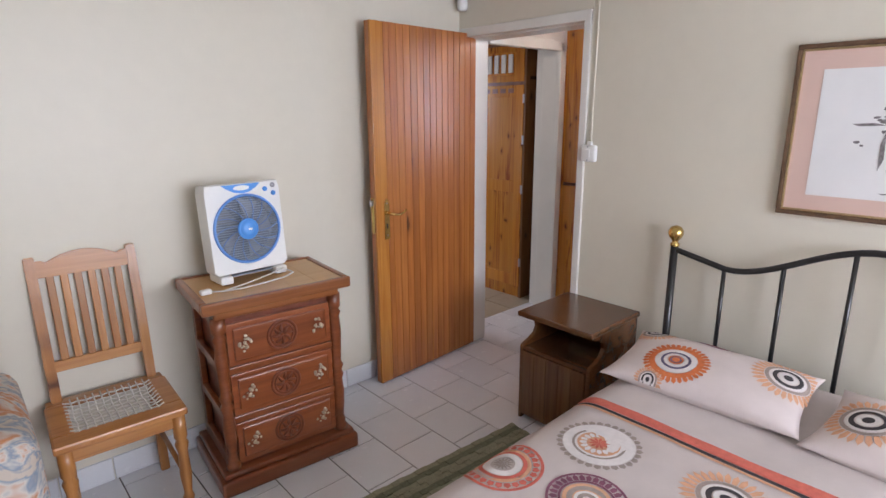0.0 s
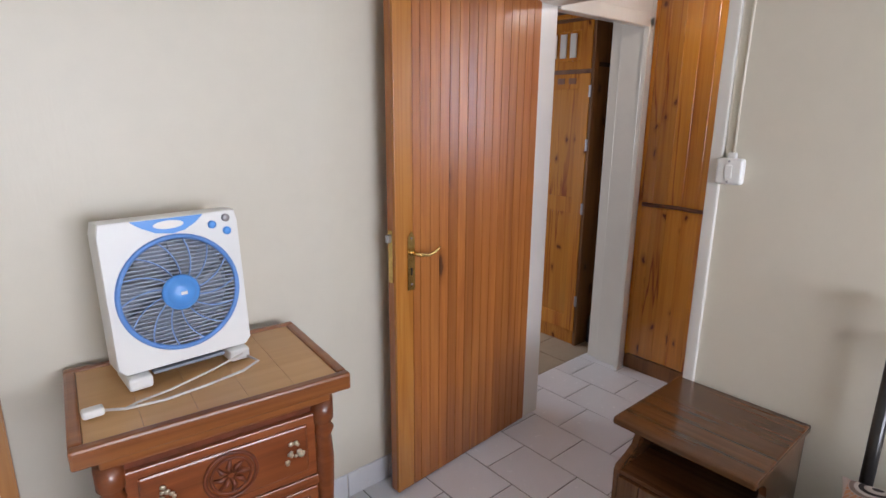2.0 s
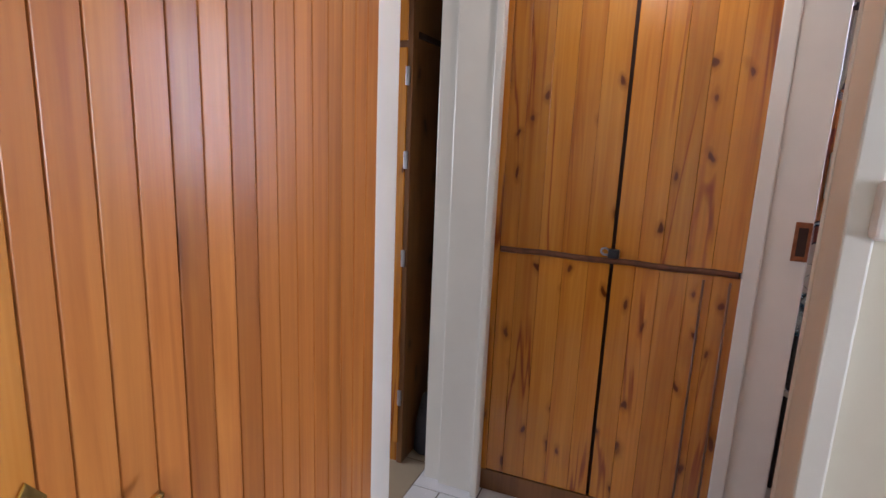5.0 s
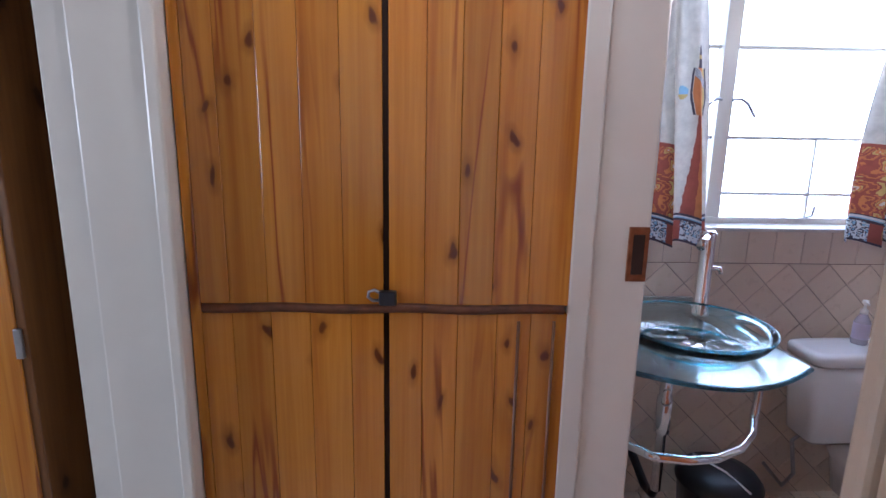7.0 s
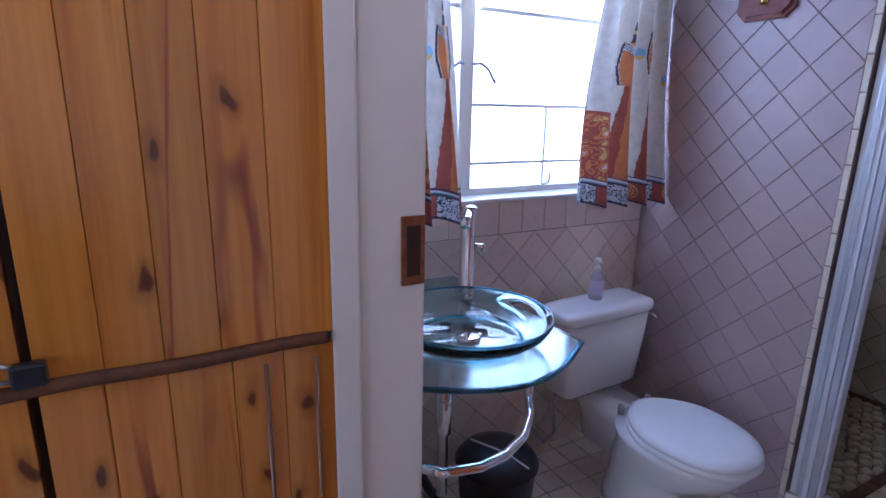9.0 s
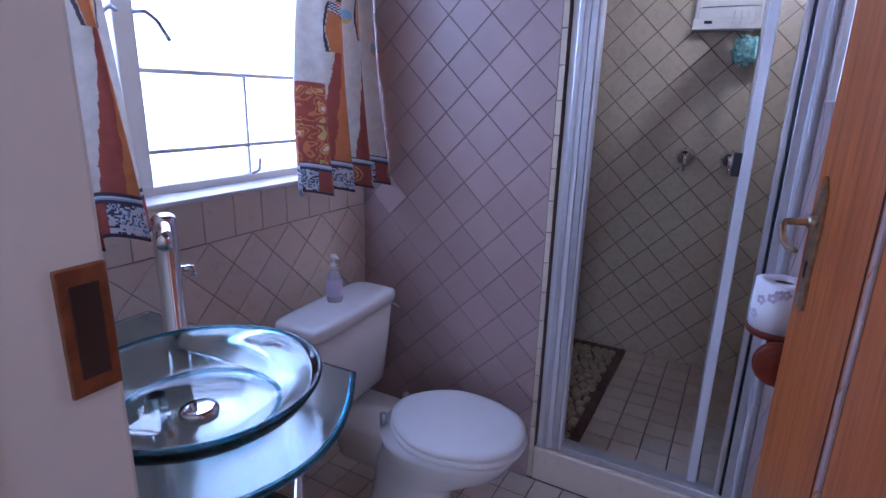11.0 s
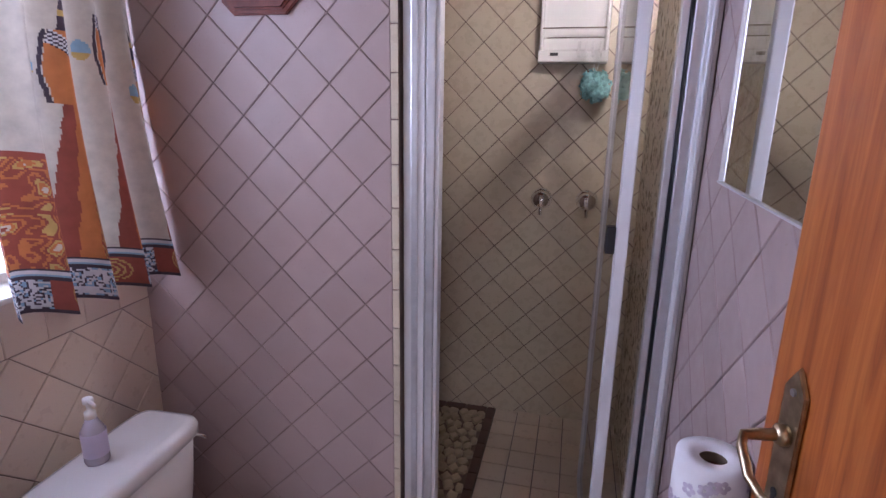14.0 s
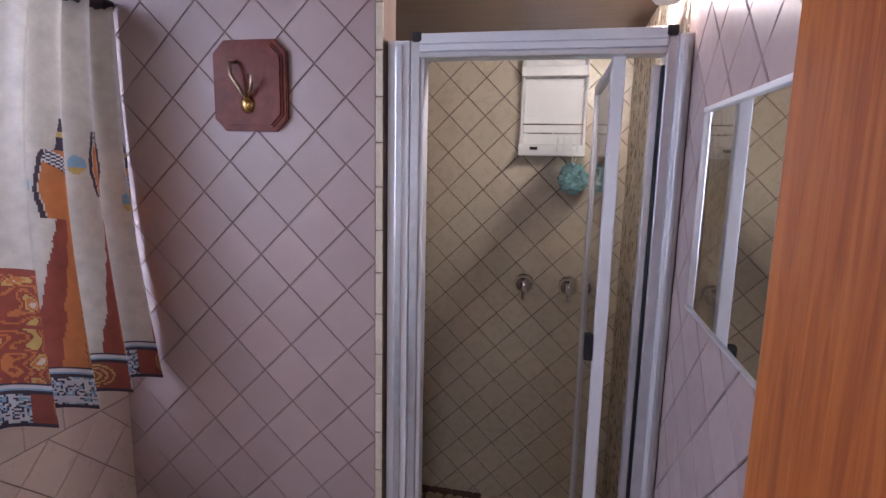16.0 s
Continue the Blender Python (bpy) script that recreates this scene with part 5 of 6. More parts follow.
def curtain_ink(u, v):
    """Which dye shows at u metres along the cloth and v metres above the hem."""
    wig = 0.004 * noise.noise(Vector((u * 40, v * 40, 1.3)))
    if v < 0.010:
        return 3
    if v < 0.075:                       # hem: rust blocks with a spiral, blocks of broken marks between them
        k = int(u // 0.11)
        x = u - 0.11 * k - 0.055
        if k % 2 == 0:
            r = math.hypot(x, v - 0.042)
            a = math.atan2(v - 0.042, x) / (2 * math.pi)
            return 4 if r < 0.029 and (r * 115 + a) % 1 < 0.42 else 2
        return (6, 3, 5)[int(abs(noise.noise(Vector((u * 75, v * 75, 0)))) * 7) % 3]
    if v < 0.097:
        return (3, 5, 6, 3)[int((v - 0.075) / 0.0055) % 4]
    k = int(u // 0.185)
    x = u - 0.185 * k - 0.0925 + wig
    top = 0.61 + 0.045 * ((k * 7) % 3)
    if k % 4 == 3:                      # block of patterned panels
        if v < 0.34 and abs(x) < 0.082:
            if v > 0.328 or abs(x) > 0.076 or abs(v - 0.22) < 0.005:
                return 2
            q = int(abs(noise.noise(Vector((u * 26, v * 30, 2)))) * 10)
            return (2, 1, 2, 4, 1, 0)[q % 6]
        return 0
    if v < top - 0.22:                  # long tapered cloth in stripes of colour
        h = (v - 0.097) / (top - 0.317)
        lean = -0.018 * (1 - h)
        w = 0.024 + 0.024 * (1 - h) ** 0.7
        y = x - lean
        if abs(y) < w:
            if y > 0.35 * w and y < 0.72 * w:
                return 4 if (v * 55 + abs(y) * 130) % 1 < 0.34 else 3 if k % 2 else 2
            if y >= 0.72 * w:
                return 2 if v > 0.2 else 5
            return 2 if y < -0.3 * w else 1
    elif v < top - 0.07:                # rounded middle with a banded wrap
        w = 0.034 + 0.010 * math.sin((v - top + 0.22) * 21)
        if abs(x) < w:
            if abs(v - top + 0.10 + x * 0.5) < 0.016:
                return 6 if (v * 120 + x * 60) % 1 < 0.5 else 3
            return 1 if x < 0.012 else 4
        if abs(abs(x) - w - 0.006) < 0.004:
            return 3
    elif v < top:
        if abs(x) < 0.020 - 0.24 * (v - top + 0.07):
            return 4 if 0.030 < top - v < 0.040 else 3
    if (x + 0.078) ** 2 + 0.6 * (v - top + 0.15) ** 2 < 0.0003:
        return 5 if v > top - 0.155 else 4
    return 0


def curtain(label, y0, y1, z_hem, z_top, folds, x_wall, corner=False, start=0.0):
    c = thing("curtain", label, "curtain", "bathroom curtains")
    length = 1.55 * (y1 - y0)
    nu, nv = 270, 230
    bm = bmesh.new()
    g = []
    for i in range(nu + 1):
        s = i / nu
        col = []
        for j in range(nv + 1):
            h = j / nv
            z = z_hem + (z_top - z_hem) * h
            gather = 1.0 - 0.25 * h ** 2
            y = y0 + (y1 - y0) * (1 - s) * gather if corner else y1 - (y1 - y0) * s * gather
            a = 2 * math.pi * folds * s
            depth = (0.032 - 0.014 * h) * (1 + 0.3 * math.sin(3.1 * s + 1))
            x = x_wall + depth * math.sin(a + 0.5 * math.sin(2.3 * h)) - 0.05 * (1 - h) ** 2 * (0.5 + s)
            y += 0.010 * math.cos(a) * (1 - h) + 0.004 * math.sin(5 * h + a)
            col.append(bm.verts.new((x, y, z + 0.006 * math.sin(a * 1.0) * (1 - h))))
        g.append(col)
    for i in range(nu):
        for j in range(nv):
            f = bm.faces.new((g[i][j], g[i + 1][j], g[i + 1][j + 1], g[i][j + 1]))
            f.material_index = curtain_ink(start + length * (i + 0.5) / nu, (z_top - z_hem) * (j + 0.5) / nv)
    part(c, "fabric", mesh_of(bm, "curtain_fabric", CLOTH, True), None, "cream cotton with orange and black printed shapes")
    part(c, "gathered_heading", tube([(x_wall + 0.004 * math.sin(k * 2.1), (y0 + 0.02 + (y1 - y0) * 0.72 * k / 30 if corner else y1 - (y1 - y0) * 0.78 * k / 30), z_top) for k in range(31)], 0.016, CLOTH[3], "heading", 8, rad_fn=lambda u: 0.015 + 0.005 * math.sin(u * 90)))
    return c


curtain("cream cotton curtain with orange printed shapes, drawn aside", 0.012, 0.42, 1.055, 1.99, 4.2, 4.035, True, 0.585)
curtain("cream cotton curtain with rust-coloured panels, drawn aside", 0.945, 1.25, 1.05, 1.99, 3.2, 4.035, False, 0.43)
rod = thing("curtain_rod", "thin dark curtain rod over the window", "curtain rod")
part(rod, "rod", tube([(4.04, 0.015, 2.0), (4.04, 1.28, 2.0)], 0.007, STEEL, "rod", 10))
for y in (0.02, 1.27):
    part(rod, "bracket", tube([(4.04, y, 2.0), (4.10, y, 2.0)], 0.006, STEEL, "bracket", 8))


# ---- toilet ----
def loft(rings, mat, name, cap=True):
    bm = bmesh.new()
    vs = [[bm.verts.new(p) for p in r] for r in rings]
    n = len(vs[0])
    for a, b in zip(vs, vs[1:]):
        for i in range(n):
            bm.faces.new((a[i], a[(i + 1) % n], b[(i + 1) % n], b[i]))
    if cap:
        bm.faces.new(vs[0][::-1])
        bm.faces.new(vs[-1])
    return mesh_of(bm, name, mat, True)


def oval(cx, lx_back, lx_front, w, z, n=40, p=2.3):
    out = []
    for i in range(n):
        a = 2 * math.pi * i / n
        c, s = math.cos(a), math.sin(a)
        lx = lx_front if c < 0 else lx_back
        out.append((cx + lx * math.copysign(abs(c) ** (2 / p), c), w * math.copysign(abs(s) ** (2 / p), s), z))
    return out


def rect(cx, cy, hx, hy, z, n=32, p=7):
    return [(cx + hx * math.copysign(abs(math.cos(a)) ** (2 / p), math.cos(a)), cy + hy * math.copysign(abs(math.sin(a)) ** (2 / p), math.sin(a)), z) for a in [2 * math.pi * (i + 0.5) / n for i in range(n)]]


wc = thing("toilet", "white ceramic close-coupled toilet with closed seat lid", "toilet", at=(3.925, 0.376, 0), rz=2)
part(wc, "cistern", loft([rect(0.008, 0, 0.060, 0.17, 0.352), rect(0.005, 0, 0.074, 0.190, 0.372), rect(0.002, 0, 0.083, 0.208, 0.54), rect(0.0, 0, 0.087, 0.218, 0.662)], CERAMIC, "cistern"))
part(wc, "cistern_lid", loft([rect(-0.002, 0, 0.088, 0.222, 0.660), rect(-0.004, 0, 0.094, 0.228, 0.666), rect(-0.004, 0, 0.094, 0.229, 0.690), rect(-0.003, 0, 0.089, 0.224, 0.701), rect(0.0, 0, 0.072, 0.207, 0.706)], CERAMIC, "lid"))
part(wc, "flush_lever", tube([(-0.045, -0.214, 0.632), (-0.045, -0.240, 0.632), (-0.07, -0.246, 0.628), (-0.082, -0.246, 0.622)], 0.006, CHROME, "lever", 8), None, "small chrome flush lever")
part(wc, "lever_boss", lathe([(0.015, 0), (0.015, 0.006), (0.009, 0.012)], CHROME, "boss", 16), Matrix.Translation((-0.045, -0.212, 0.632)) @ Matrix.Rotation(math.pi / 2, 4, "X"))
part(wc, "bowl", loft([oval(-0.30, 0.17, 0.14, 0.10, 0.0), oval(-0.30, 0.17, 0.14, 0.095, 0.03), oval(-0.29, 0.14, 0.12, 0.085, 0.12), oval(-0.32, 0.16, 0.17, 0.11, 0.20), oval(-0.375, 0.18, 0.24, 0.155, 0.29),
                       oval(-0.385, 0.185, 0.255, 0.172, 0.335), oval(-0.385, 0.19, 0.26, 0.176, 0.36)], CERAMIC, "bowl"))
part(wc, "bridge", loft([rect(-0.13, 0, 0.12, 0.060, 0.17, 24, 4), rect(-0.13, 0, 0.14, 0.072, 0.29, 24, 4), rect(-0.10, 0, 0.15, 0.090, 0.354, 24, 4)], CERAMIC, "bridge"))


def seat_ring(k, z):
    """Egg outline of the seat, narrower towards the hinges."""
    out = []
    for x, y, zz in oval(-0.41, 0.19 * k, 0.25 * k, 0.176 * k, z):
        t = max(0.0, (x + 0.41) / 0.19)
        out.append((x, y * (1 - 0.30 * t ** 1.6), zz))
    return out


part(wc, "seat", loft([seat_ring(0.985, 0.362), seat_ring(1.005, 0.370), seat_ring(0.995, 0.381)], WHITE_PLASTIC, "seat"))
part(wc, "seat_lid", loft([seat_ring(0.96, 0.383), seat_ring(0.985, 0.389), seat_ring(0.97, 0.401), seat_ring(0.86, 0.408), seat_ring(0.4, 0.411)], WHITE_PLASTIC, "seat_lid"))
for sy in (-1, 1):
    part(wc, "hinge", tube([(-0.215, sy * 0.07, 0.358), (-0.215, sy * 0.07, 0.395)], 0.011, STEEL, "hinge", 10))
part(wc, "supply_hose", tube([(0.03, 0.13, 0.36), (0.0, 0.20, 0.34), (-0.02, 0.19, 0.22), (0.05, 0.17, 0.12), (0.165, 0.17, 0.14)], 0.007, STEEL, "hose", 8))

sb = thing("soap_bottle", "clear lilac pump bottle on the cistern lid", "soap bottle", at=(3.945, 0.373, 0.706))
part(sb, "bottle", lathe([(0.024, 0), (0.026, 0.006), (0.025, 0.05), (0.023, 0.085), (0.014, 0.102), (0.011, 0.112)], SOAP, "bottle", 20))
part(sb, "liquid_label", lathe([(0.0262, 0.02), (0.0262, 0.078)], plain("lilac_label", (0.62, 0.57, 0.74), 0.5), "label", 20, False))
part(sb, "pump", lathe([(0.012, 0.11), (0.012, 0.125), (0.005, 0.128), (0.005, 0.145), (0.011, 0.147), (0.011, 0.158), (0.004, 0.16)], WHITE_PLASTIC, "pump", 16))
part(sb, "spout", tube([(0, 0, 0.153), (-0.03, 0.012, 0.151)], 0.004, WHITE_PLASTIC, "spout", 8))

# ---- glass basin ----
bs = thing("glass_washbasin", "aqua glass washbasin on a glass shelf with chrome rail", "washbasin", at=(3.60, 1.165, 0))
plate = [(0.47, -0.235), (-0.15, -0.255)] + [(-0.15 - 0.115 * math.sin(math.pi * i / 16), -0.255 + 0.51 * i / 16) for i in range(1, 16)] + [(-0.15, 0.255), (0.47, 0.255)]
part(bs, "glass_shelf", slab(plate[::-1], 0.014, SEA_GLASS, "plate", 0.002), Matrix.Translation((0, 0, 0.822)), "aqua tinted glass shelf")
part(bs, "shelf_edge", tube([(x, y, 0.829) for x, y in plate[1:-1]], 0.0062, EDGE_GLASS, "edge", 8), None, "deep aqua polished glass edge")
prof = [(0.07, 0.838), (0.11, 0.845), (0.155, 0.862), (0.185, 0.884), (0.200, 0.905), (0.205, 0.907), (0.207, 0.902), (0.192, 0.877), (0.162, 0.854), (0.115, 0.8375), (0.07, 0.8365)]
part(bs, "bowl", lathe(prof[::-1], BOWL_GLASS, "bowl", 48), Matrix.Translation((-0.02, 0.0, 0)), "pale green clear glass bowl")
part(bs, "bowl_rim", tube([(-0.02 + 0.204 * math.cos(2 * math.pi * i / 60), 0.204 * math.sin(2 * math.pi * i / 60), 0.906) for i in range(60)], 0.004, EDGE_GLASS, "rim", 6, True))
part(bs, "bowl_foot", tube([(-0.02 + 0.135 * math.cos(2 * math.pi * i / 60), 0.135 * math.sin(2 * math.pi * i / 60), 0.842) for i in range(60)], 0.005, EDGE_GLASS, "foot", 6, True))
part(bs, "drain", lathe([(0.032, 0.839), (0.032, 0.845), (0.02, 0.848)], CHROME, "drain", 20), Matrix.Translation((-0.02, 0, 0)))
fx, fy = 0.25, -0.155
part(bs, "tap_body", lathe([(0.032, 0.836), (0.032, 0.846), (0.024, 0.852), (0.024, 1.095), (0.0245, 1.10), (0.0245, 1.114), (0.016, 1.122)], CHROME, "tap", 20), Matrix.Translation((fx, fy, 0)))
part(bs, "tap_spout", tube([(fx, fy, 1.098), (fx - 0.05, fy + 0.035, 1.106), (fx - 0.085, fy + 0.06, 1.104), (fx - 0.115, fy + 0.08, 1.092)], 0.0135, CHROME, "spout", 12))
part(bs, "tap_lever", tube([(fx + 0.0, fy - 0.015, 1.0), (fx - 0.02, fy - 0.04, 1.0), (fx - 0.022, fy - 0.042, 0.985)], 0.008, CHROME, "lever", 10))
part(bs, "waste_pipe", lathe([(0.016, 0.30), (0.016, 0.50), (0.024, 0.505), (0.024, 0.62), (0.019, 0.63), (0.019, 0.70), (0.026, 0.71), (0.026, 0.74), (0.016, 0.75), (0.016, 0.822)], CHROME, "waste", 18), Matrix.Translation((0.10, 0.0, 0)))
part(bs, "waste_bend", tube([(0.10, 0, 0.31), (0.12, 0, 0.27), (0.18, 0, 0.26), (0.30, 0, 0.30), (0.495, 0, 0.30)], 0.015, BLACK_PLASTIC, "bend", 10))
part(bs, "black_pipe", tube([(0.28, 0.12, 0.0), (0.28, 0.12, 0.70)], 0.010, BLACK_PLASTIC, "pipe", 8))
rail = [(0.49, -0.24, 0.80), (0.12, -0.245, 0.80), (0.06, -0.245, 0.79), (0.035, -0.245, 0.76), (0.03, -0.245, 0.66), (0.02, -0.235, 0.60), (-0.03, -0.205, 0.575), (-0.10, -0.13, 0.57), (-0.145, -0.04, 0.57), (-0.155, 0.04, 0.57),
        (-0.135, 0.13, 0.57), (-0.06, 0.205, 0.575), (0.02, 0.235, 0.60), (0.03, 0.245, 0.66), (0.035, 0.245, 0.76), (0.06, 0.245, 0.79), (0.12, 0.245, 0.80), (0.49, 0.24, 0.80)]
rail = [tuple((Vector(a) * (1 - k / 4) + Vector(b) * (k / 4))) for a, b in zip(rail, rail[1:]) for k in range(4)] + [rail[-1]]
part(bs, "towel_rail", tube(rail, 0.0125, CHROME, "rail", 12), None, "curved chrome towel rail")
for sy in (-1, 1):
    part(bs, "bracket", tube([(0.49, sy * 0.15, 0.78), (0.15, sy * 0.15, 0.812), (0.02, sy * 0.15, 0.818)], 0.011, CHROME, "bracket", 10))

bn = thing("pedal_bin", "black plastic pedal bin with pale lid strip", "bin", at=(3.80, 0.90, 0))
part(bn, "bin_body", lathe([(0.11, 0), (0.115, 0.01), (0.13, 0.25), (0.135, 0.255)], BLACK_PLASTIC, "bin", 28))
part(bn, "lid", lathe([(0.138, 0.255), (0.14, 0.268), (0.12, 0.295), (0.07, 0.312), (0.01, 0.316)], BLACK_PLASTIC, "lid", 28))
part(bn, "strip", tube([(-0.12, -0.04, 0.295), (-0.04, 0.0, 0.318), (0.04, 0.04, 0.316), (0.08, 0.055, 0.312)], 0.004, WHITE_PLASTIC, "strip", 6))
sbx = thing("soap_dispenser", "white plastic wall box beside the window", "dispenser", at=(4.075, 1.185, 1.34))
box_part(sbx, "case", -0.075, 0.024, -0.055, 0.055, -0.10, 0.10, plain("pale_grey_plastic", (0.62, 0.66, 0.68), 0.35), 0.014, seg=3)
part(sbx, "button", lathe([(0.014, 0), (0.014, 0.004), (0.01, 0.006)], WHITE_PLASTIC, "button", 14), Matrix.Translation((-0.075, 0, -0.03)) @ Matrix.Rotation(-math.pi / 2, 4, "Y"))

# ---- plaque with hook ----
pq = thing("hook_plaque", "octagonal mahogany plaque with a brass double hook", "hook plaque", at=(3.675, 0.005, 1.803))
o, q, cc = 0.098, 0.107, 0.030
oc = [(-o + cc, -q), (o - cc, -q), (o, -q + cc), (o, q - cc), (o - cc, q), (-o + cc, q), (-o, q - cc), (-o, -q + cc)]
FACE = Matrix(((-1, 0, 0, 0), (0, 0, 1, 0), (0, 1, 0, 0), (0, 0, 0, 1)))   # a plate's depth becomes +y
part(pq, "board", slab(oc, 0.012, MAHOGANY, "plaque", 0.003), FACE)
part(pq, "raised_board", slab([(x * 0.9, y * 0.9) for x, y in oc], 0.021, MAHOGANY, "plaque2", 0.005), FACE)
part(pq, "hook", tube([(0.03, 0.022, 0.055), (0.03, 0.045, 0.05), (0.026, 0.05, 0.02), (0.012, 0.035, -0.01), (0.0, 0.026, -0.035)], 0.0045, OLD_BRASS, "hook", 8), None, "brass coat hook")
part(pq, "hook", tube([(-0.03, 0.05, 0.02), (-0.018, 0.035, -0.008), (0.0, 0.026, -0.03)], 0.004, OLD_BRASS, "hook", 8))
part(pq, "rosette", lathe([(0.018, 0), (0.018, 0.004), (0.011, 0.012), (0.003, 0.016)], BRASS, "rosette", 18), Matrix.Translation((0, 0.02, -0.045)) @ Matrix.Rotation(-math.pi / 2, 4, "X") @ Matrix.Diagonal((1, 1.15, 1, 1)))

# ---- shower ----
sh = thing("shower_enclosure", "aluminium framed shower with open clear glass door", "shower", at=(0, -0.045, 0))
ST, SB = 1.905, 0.137
for b, mt in (((3.285, 3.338, -0.03, 0.03, SB, ST), ALU_WHITE), ((3.262, 3.284, -0.03, 0.026, SB, ST), ALU), ((3.300, 3.318, 0.03, 0.037, SB + 0.004, ST - 0.01), ALU), ((3.252, 3.262, -0.02, 0.02, SB, ST), ALU_WHITE),
              ((2.678, 2.705, -0.03, 0.034, SB, ST), ALU_WHITE), ((2.705, 2.728, -0.03, 0.026, SB, ST), ALU), ((2.686, 2.697, 0.034, 0.040, SB + 0.004, ST - 0.01), ALU),
              ((2.728, 2.735, -0.018, 0.018, SB, ST - 0.06), BLACK_PLASTIC), ((2.736, 2.752, -0.015, 0.015, SB + 0.02, ST - 0.06), ALU)):
    box_part(sh, "post", *b, mt, 0.003)
for z0, z1, y1, mt in ((1.866, 1.880, 0.028, ALU), (1.880, 1.896, 0.033, ALU_WHITE), (1.896, 1.918, 0.037, ALU_WHITE)):
    box_part(sh, "head_rail", 2.728, 3.262, -0.028, y1, z0, z1, mt, 0.003)
box_part(sh, "sill_rail", 2.728, 3.252, -0.028, 0.03, SB, SB + 0.026, ALU, 0.003)
for x in (2.722, 3.268):
    box_part(sh, "corner_cap", x - 0.012, x + 0.010, -0.03, 0.039, ST - 0.004, ST + 0.016, BLACK_PLASTIC, 0.002)
sd = new("shower_door")
sd.parent = sh
sd.matrix_local = pose(2.820, 0.0, 0, 0, 0, -88.5)
DT = 1.868
box_part(sd, "door_stile", 0.0, 0.03, -0.014, 0.014, SB + 0.03, DT, ALU_WHITE, 0.003)
box_part(sd, "door_stile", 0.50, 0.52, -0.012, 0.012, SB + 0.03, DT, ALU, 0.003)
box_part(sd, "door_rail", 0.03, 0.50, -0.012, 0.012, DT - 0.025, DT, ALU, 0.003)
box_part(sd, "door_rail", 0.03, 0.50, -0.012, 0.012, SB + 0.03, SB + 0.055, ALU, 0.003)
box_part(sd, "door_cap", -0.003, 0.033, -0.016, 0.016, DT, DT + 0.012, BLACK_PLASTIC, 0.002)
box_part(sd, "door_pull", 0.002, 0.026, 0.0145, 0.036, 1.17, 1.235, BLACK_PLASTIC, 0.003)
gp = box_part(sd, "glass", 0.03, 0.50, -0.003, 0.003, SB + 0.055, DT - 0.025, CLEAR, 0)
gp.visible_shadow = False

for x in (3.065, 2.880):
    tp = thing("shower_tap", "round chrome shower tap on the tiles", "tap", "shower taps", at=(x, BACK + 0.009, 1.124))
    mmx = Matrix.Rotation(-math.pi / 2, 4, "X")
    part(tp, "flange", lathe([(0.045, 0), (0.045, 0.005), (0.030, 0.015), (0.018, 0.018)], CHROME, "flange", 24), mmx)
    part(tp, "knob", lathe([(0.016, 0.015), (0.034, 0.024), (0.040, 0.042), (0.036, 0.058), (0.022, 0.069), (0.006, 0.073)], CHROME, "knob", 24), mmx)
    part(tp, "lever", tube([(0, 0.055, -0.02), (0, 0.062, -0.062)], 0.007, CHROME, "lever", 8))
cd = thing("shower_caddy", "white plastic shower caddy with wire rail", "caddy", at=(2.978, BACK + 0.0085, 1.855))
box_part(cd, "back", -0.130, 0.130, 0, 0.012, -0.193, 0.193, WHITE_PLASTIC, 0.005)
box_part(cd, "side", -0.130, -0.116, 0.01, 0.05, -0.193, 0.193, WHITE_PLASTIC, 0.005)
box_part(cd, "side", 0.116, 0.130, 0.01, 0.05, -0.193, 0.193, WHITE_PLASTIC, 0.005)
box_part(cd, "top_shelf", -0.130, 0.130, 0.01, 0.075, 0.115, 0.128, WHITE_PLASTIC, 0.004)
box_part(cd, "top_lip", -0.130, 0.130, 0.068, 0.078, 0.115, 0.155, WHITE_PLASTIC, 0.004)
box_part(cd, "bottom_tray", -0.130, 0.130, 0.01, 0.085, -0.193, -0.17, WHITE_PLASTIC, 0.004)
box_part(cd, "tray_lip", -0.130, 0.130, 0.078, 0.088, -0.193, -0.148, WHITE_PLASTIC, 0.004)
box_part(cd, "slot", 0.055, 0.085, 0.087, 0.0895, -0.17, -0.158, BLACK_PLASTIC, 0.001)
part(cd, "wire_rail", tube([(-0.122, 0.02, -0.07), (-0.115, 0.08, -0.07), (0.115, 0.08, -0.07), (0.122, 0.02, -0.07)], 0.003, CHROME, "wire", 8))
part(cd, "wire_rail", tube([(-0.122, 0.02, -0.10), (-0.09, 0.08, -0.105), (0.09, 0.08, -0.105), (0.122, 0.02, -0.10)], 0.0025, CHROME, "wire", 8))
for i in range(4):
    box_part(cd, "hook", -0.105 + i * 0.026, -0.096 + i * 0.026, 0.078, 0.10, -0.155 - 0.02, -0.12, WHITE_PLASTIC, 0.002)
pf = thing("bath_sponge", "aqua mesh bath puff hanging from the caddy", "sponge", at=(2.888, BACK + 0.105, 1.575))
rp = random.Random(3)
pb = bmesh.new()
